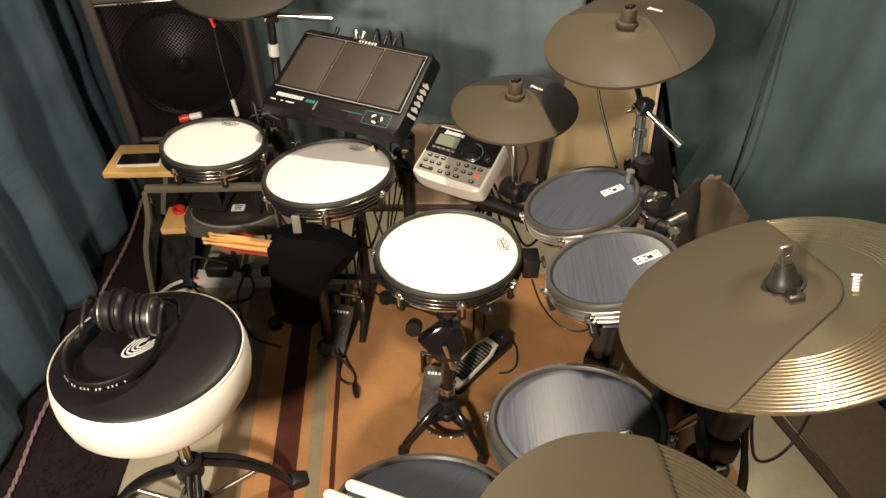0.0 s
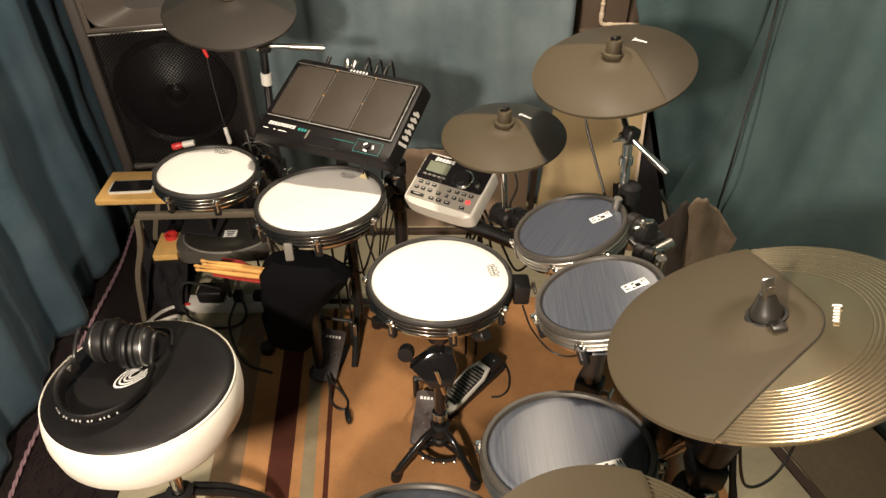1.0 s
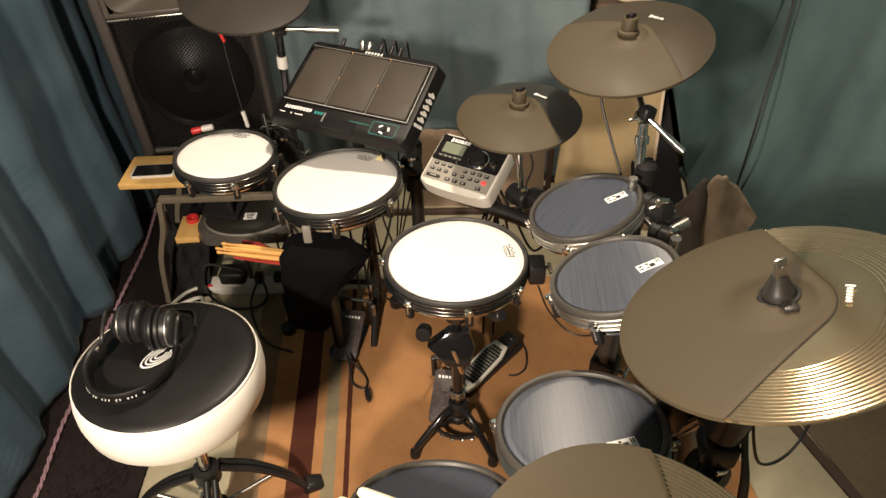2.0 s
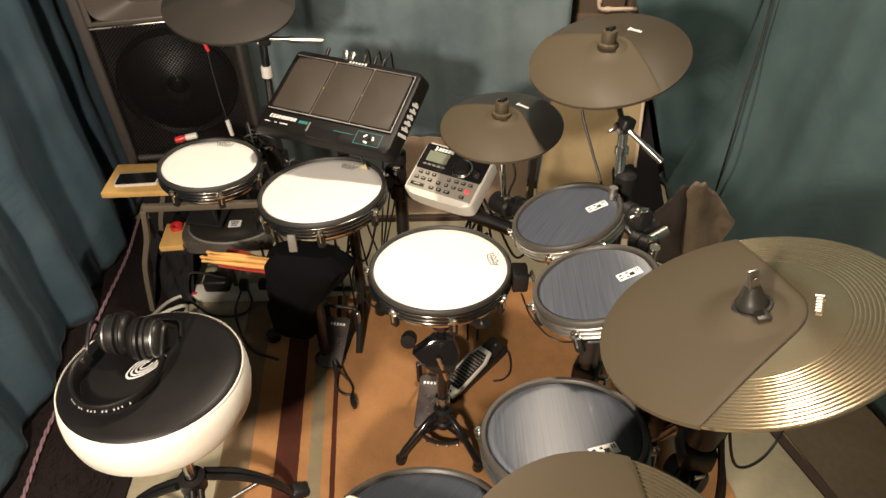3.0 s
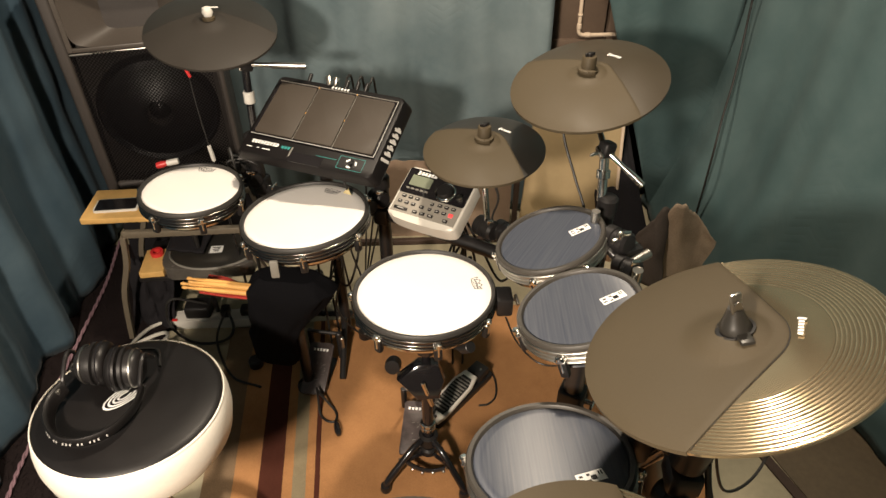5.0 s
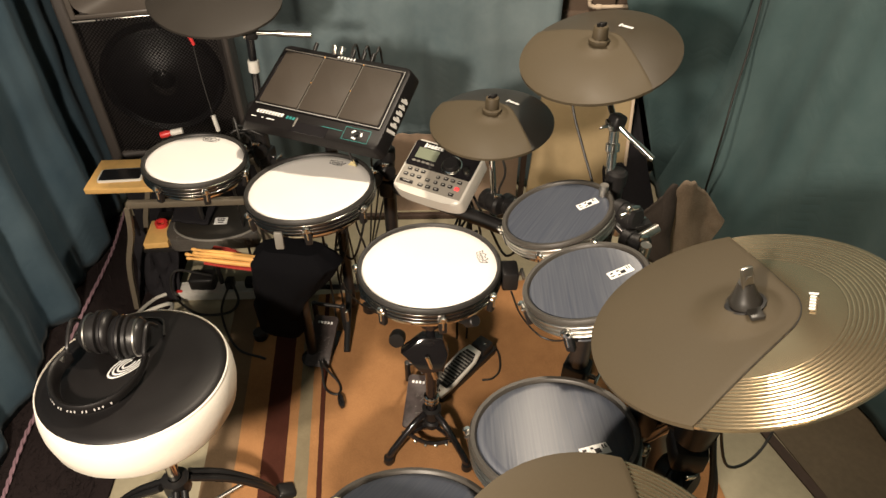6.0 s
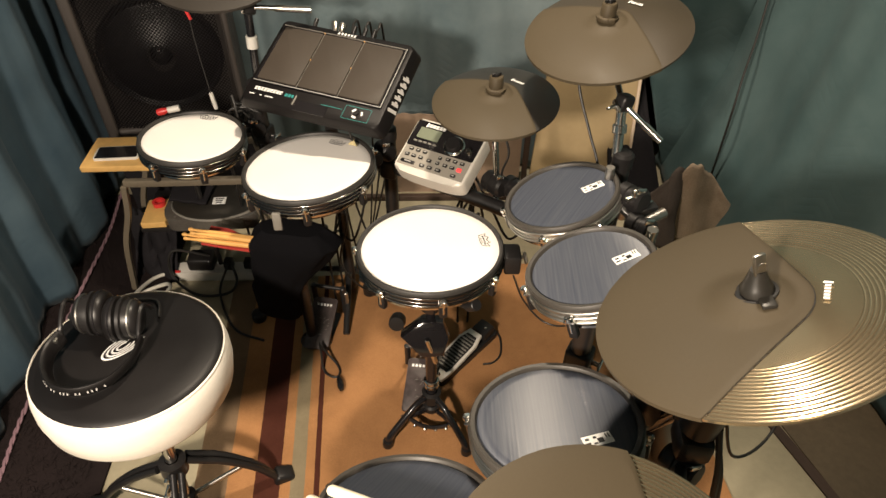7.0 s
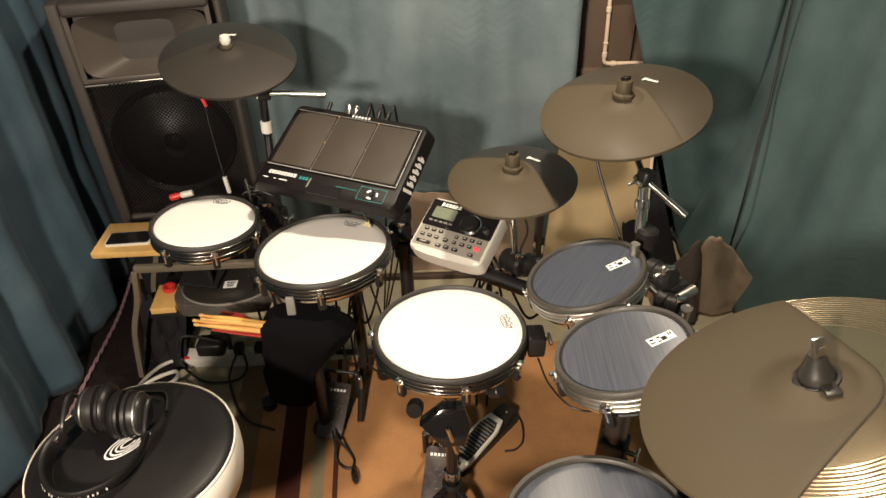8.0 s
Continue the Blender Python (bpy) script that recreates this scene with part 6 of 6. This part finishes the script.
tub = thing("plastic_tub", pose(-0.672, 1.655, 0.2412, 0, 0, 3), "clear plastic tub with a round dark lid and white label", "tub")
part("body", plate(rounded(0.29, 0.20, 0.05, 8), 0.045, bevel=0.006), TUB_PLASTIC, tub)
part("lid", lathe([(0, 0.010), (0.11, 0.010), (0.125, 0.006), (0.128, 0.0)], 48, Matrix.Translation((0.01, -0.01, 0.0455)) @ Matrix.Diagonal((1.08, 0.8, 1, 1))), PLATE_BLACK, tub, "round dark lid")
part("lid_edge", lathe([(0.122, 0.0), (0.128, 0.006), (0.131, 0.0)], 48, Matrix.Translation((0.01, -0.01, 0.0455)) @ Matrix.Diagonal((1.08, 0.8, 1, 1))), GREY_PLASTIC, tub, "pale curved edge")
part("label", box(0.040, 0.034, 0.0008, pose(0.022, -0.026, 0.0560, 0, 0, 0)), LOGO_WHITE, tub, "white sticker with a printed code")
code = bmesh.new()
for k in range(3):
    box(0.026 - 0.004 * k, 0.004, 0.0006, pose(0.022, -0.017 - 0.009 * k, 0.0568), 0, code)
part("code", code, BLACK_PLASTIC, tub)
drape("black_glove", [(-0.80, 1.62, 0.305), (-0.68, 1.60, 0.305), (-0.67, 1.70, 0.318), (-0.80, 1.70, 0.318)], "crumpled black cloth on the tub", "cloth", BLACK_CLOTH, 0.006, 11.0, 14, 14)
tagged(part("red_tape", lathe([(0.012, 0), (0.02, 0), (0.02, 0.014), (0.012, 0.014), (0.012, 0)], 24, pose(-0.852, 1.655, 0.2640)), RED_PLASTIC), "small roll of red tape on the shelf", "tape")

peg = thing("toy_clip", pose(-0.73, 1.60, 0.60), "red and clear clip on a black holder", "clip")
part("holder", rod((0.03, 0.02, -0.60), (0.03, 0.02, 0.02), 0.008), BLACK_METAL, peg)
part("red_end", lathe([(0, 0), (0.009, 0.004), (0.010, 0.02), (0.006, 0.034), (0, 0.036)], 16, pose(-0.01, 0, 0.028, 0, 80, 10)), RED_PLASTIC, peg)
part("clear_end", rod((0.022, 0.004, 0.034), (0.055, 0.010, 0.038), 0.009), WHITE_PLASTIC, peg)
mic = thing("upright_rod", pose(-0.572, 1.60, 0), "thin black rod with a pale tip behind the small pad", "rod")
part("shaft", rod((0, 0, 0.0), (0, 0, 0.66), 0.004), BLACK_METAL, mic)
part("tip", rod((0, 0, 0.64), (-0.004, 0, 0.69), 0.006), WHITE_PLASTIC, mic, "pale plastic tip")


def tangle(seed, c, n, spread, label):
    rng = random.Random(seed)
    pts = [(c[0] + rng.uniform(-1, 1) * spread[0], c[1] + rng.uniform(-1, 1) * spread[1], c[2] + rng.uniform(-1, 1) * spread[2]) for _ in range(n)]
    pts = [(pts[0][0], pts[0][1], 0.008)] + pts + [(pts[-1][0], pts[-1][1], 0.008)]
    cable("black_cable", pts, 0.0035, CABLE_BLACK, label, 7)


tangle(3, (-0.48, 1.58, 0.62), 9, (0.05, 0.04, 0.06), "tangled black cables beside the sampler")
tangle(5, (-0.47, 1.57, 0.60), 9, (0.06, 0.04, 0.06), "tangled black cables beside the sampler")
tangle(8, (-0.24, 1.48, 0.40), 8, (0.07, 0.05, 0.2), "tangled black cables under the white pads")
tangle(9, (0.10, 1.38, 0.46), 8, (0.05, 0.04, 0.08), "tangled black cables under the module")


def stick_bag():
    ob = thing("stick_bag", pose(-0.50, 1.285, 0), "black cloth stick bag lined with red, its body lengthened to stand in for shade", "stick bag")
    part("column", rod((0.15, 0.02, 0.0), (0.15, 0.02, 0.38), 0.016), BLACK_METAL, ob)
    part("foot", lathe([(0, 0), (0.04, 0), (0.04, 0.008), (0.02, 0.02), (0, 0.02)], 28, pose(0.15, 0.02, 0)), BLACK_METAL, ob)
    # the body is enlarged downwards in place of the throne's and pad's shadow
    bag = bmesh.new()
    rows = []
    for i in range(25):
        k = i / 24
        z = 0.487 - 0.375 * k
        close = min(1.0, 0.35 + 5 * k, 0.30 + 6 * (1 - k))
        wide, deep = (0.122 - 0.050 * max(0.0, min(1.0, 2.4 * (k - 0.12)))) * close ** 0.4, (0.056 - 0.016 * k) * close ** 0.5
        ring = []
        for q in range(36):
            a = 2 * math.pi * q / 36
            fold = 1 + 0.05 * math.sin(5 * a + 7 * k) + 0.03 * math.sin(9 * a - 11 * k)
            x = math.copysign(abs(math.cos(a)) ** 0.6, math.cos(a)) * wide * fold
            y = math.copysign(abs(math.sin(a)) ** 0.8, math.sin(a)) * deep * fold
            ring.append(bag.verts.new((x - 0.085 * max(0.0, min(1.0, 1.9 * (k - 0.14))), y + 0.03 * k, z)))
        rows.append(ring)
    for lower, upper in zip(rows[1:], rows):
        for q in range(36):
            bag.faces.new((lower[q], lower[(q + 1) % 36], upper[(q + 1) % 36], upper[q]))
    bag.faces.new(rows[0])
    bag.faces.new(rows[-1][::-1])
    part("bag_shade_body", bag, BAG_CLOTH_SHADED, ob, "black bag body drawn down over the floor's shadow", m=pose(0.160, -0.010, 0, 0, 0, -9))
    drp = plate([(-0.09, -0.002), (-0.02, -0.012), (0.06, -0.020), (0.06, 0.02), (-0.04, 0.064), (-0.088, 0.070)], 0.006, pose(0, 0, 0.4145, 0, 0, -6), bevel=0.002)
    part("lining", drp, RED_CLOTH, ob, "red cloth lining")


stick_bag()


def drumstick(m, material, label, group):
    ob = thing("drumstick", m, label, "drumstick", group)
    L = 0.30
    part("stick", lathe([(0, 0.0), (0.0035, 0.0015), (0.0052, 0.006), (0.0050, 0.011), (0.0034, 0.016), (0.0040, 0.03), (0.0072, 0.09), (0.0076, L - 0.006), (0.0055, L - 0.001), (0, L)], 18), material, ob)
    return ob


for k, (y, z, a) in enumerate(((1.316, 0.432, 0), (1.300, 0.432, 2), (1.318, 0.4475, -1), (1.303, 0.448, 1))):
    drumstick(pose(-0.642 + 0.020 * (k > 1) + 0.008 * (k % 2), y, z, 0, 90, -12 + a), STICK, "hickory drumstick with its butt in the bag", "sticks in the holder")


def butt_stick(tip, far, label):
    a, b = Vector(tip), Vector(far)
    m = Matrix.Translation(a) @ (b - a).to_track_quat("Z", "Y").to_matrix().to_4x4()
    ob = thing("drumstick", m, label, "drumstick", "sticks on the blue pad")
    part("stick", lathe([(0, 0.0), (0.0050, 0.001), (0.0078, 0.005), (0.0082, 0.012), (0.0082, 0.27), (0.005, 0.35), (0.0035, 0.37), (0.005, 0.38), (0, 0.386)], 18), STICK_PALE, ob)


butt_stick((-0.132, 0.462, 0.70), (0.06, 0.37, 0.742), "pale maple drumstick lying across the blue pad")
butt_stick((-0.160, 0.448, 0.70), (0.03, 0.345, 0.752), "pale maple drumstick lying across the blue pad")

strip = thing("power_strip", pose(-0.71, 1.60, 0.0), "white power strip with black adapters plugged in", "power strip")
part("body", plate(rounded(0.31, 0.052, 0.01), 0.036, bevel=0.006), WHITE_PLASTIC, strip)
part("switch", box(0.020, 0.010, 0.012, pose(-0.125, -0.02, 0.028), 0.002), RED_PLASTIC, strip)
part("adapter", box(0.085, 0.062, 0.05, pose(-0.045, 0.01, 0.0362), 0.01, segs=3), BLACK_PLASTIC, strip)
part("plug", box(0.03, 0.035, 0.035, pose(0.045, 0, 0.0362), 0.006), BLACK_PLASTIC, strip)
part("plug", box(0.05, 0.036, 0.03, pose(0.12, 0.005, 0.0362), 0.006), BLACK_PLASTIC, strip)
cable("white_cable", [(-0.86, 1.60, 0.02), (-0.92, 1.56, 0.02), (-0.93, 1.44, 0.06), (-0.86, 1.38, 0.10), (-0.80, 1.42, 0.11), (-0.83, 1.48, 0.08), (-0.92, 1.46, 0.05), (-0.98, 1.40, 0.01)], 0.006, CABLE_WHITE, "white mains cable coiled behind the throne")
cable("white_cable", [(-0.90, 1.36, 0.07), (-0.84, 1.40, 0.10), (-0.79, 1.38, 0.10), (-0.78, 1.33, 0.06), (-0.80, 1.28, 0.01)], 0.006, CABLE_WHITE, "white cable loop behind the throne")
cable("black_cable", [(-0.72, 1.60, 0.09), (-0.82, 1.57, 0.14), (-0.84, 1.55, 0.05), (-0.76, 1.50, 0.012), (-0.66, 1.50, 0.012), (-0.63, 1.54, 0.03), (-0.66, 1.60, 0.07)], 0.0045, CABLE_BLACK, "black adapter cable looping on the floor")
cable("black_cable", [(-0.66, 1.58, 0.07), (-0.68, 1.50, 0.012), (-0.60, 1.35, 0.012), (-0.50, 1.30, 0.012)], 0.004, CABLE_BLACK, "black cable running along the floor")
drape("dark_bag", [(-0.98, 1.60, 0.0), (-0.84, 1.58, 0.0), (-0.82, 1.66, 0.19), (-0.98, 1.70, 0.21)], "dark limp bag under the side table", "bag", BLACK_CLOTH, 0.02, 14.0)
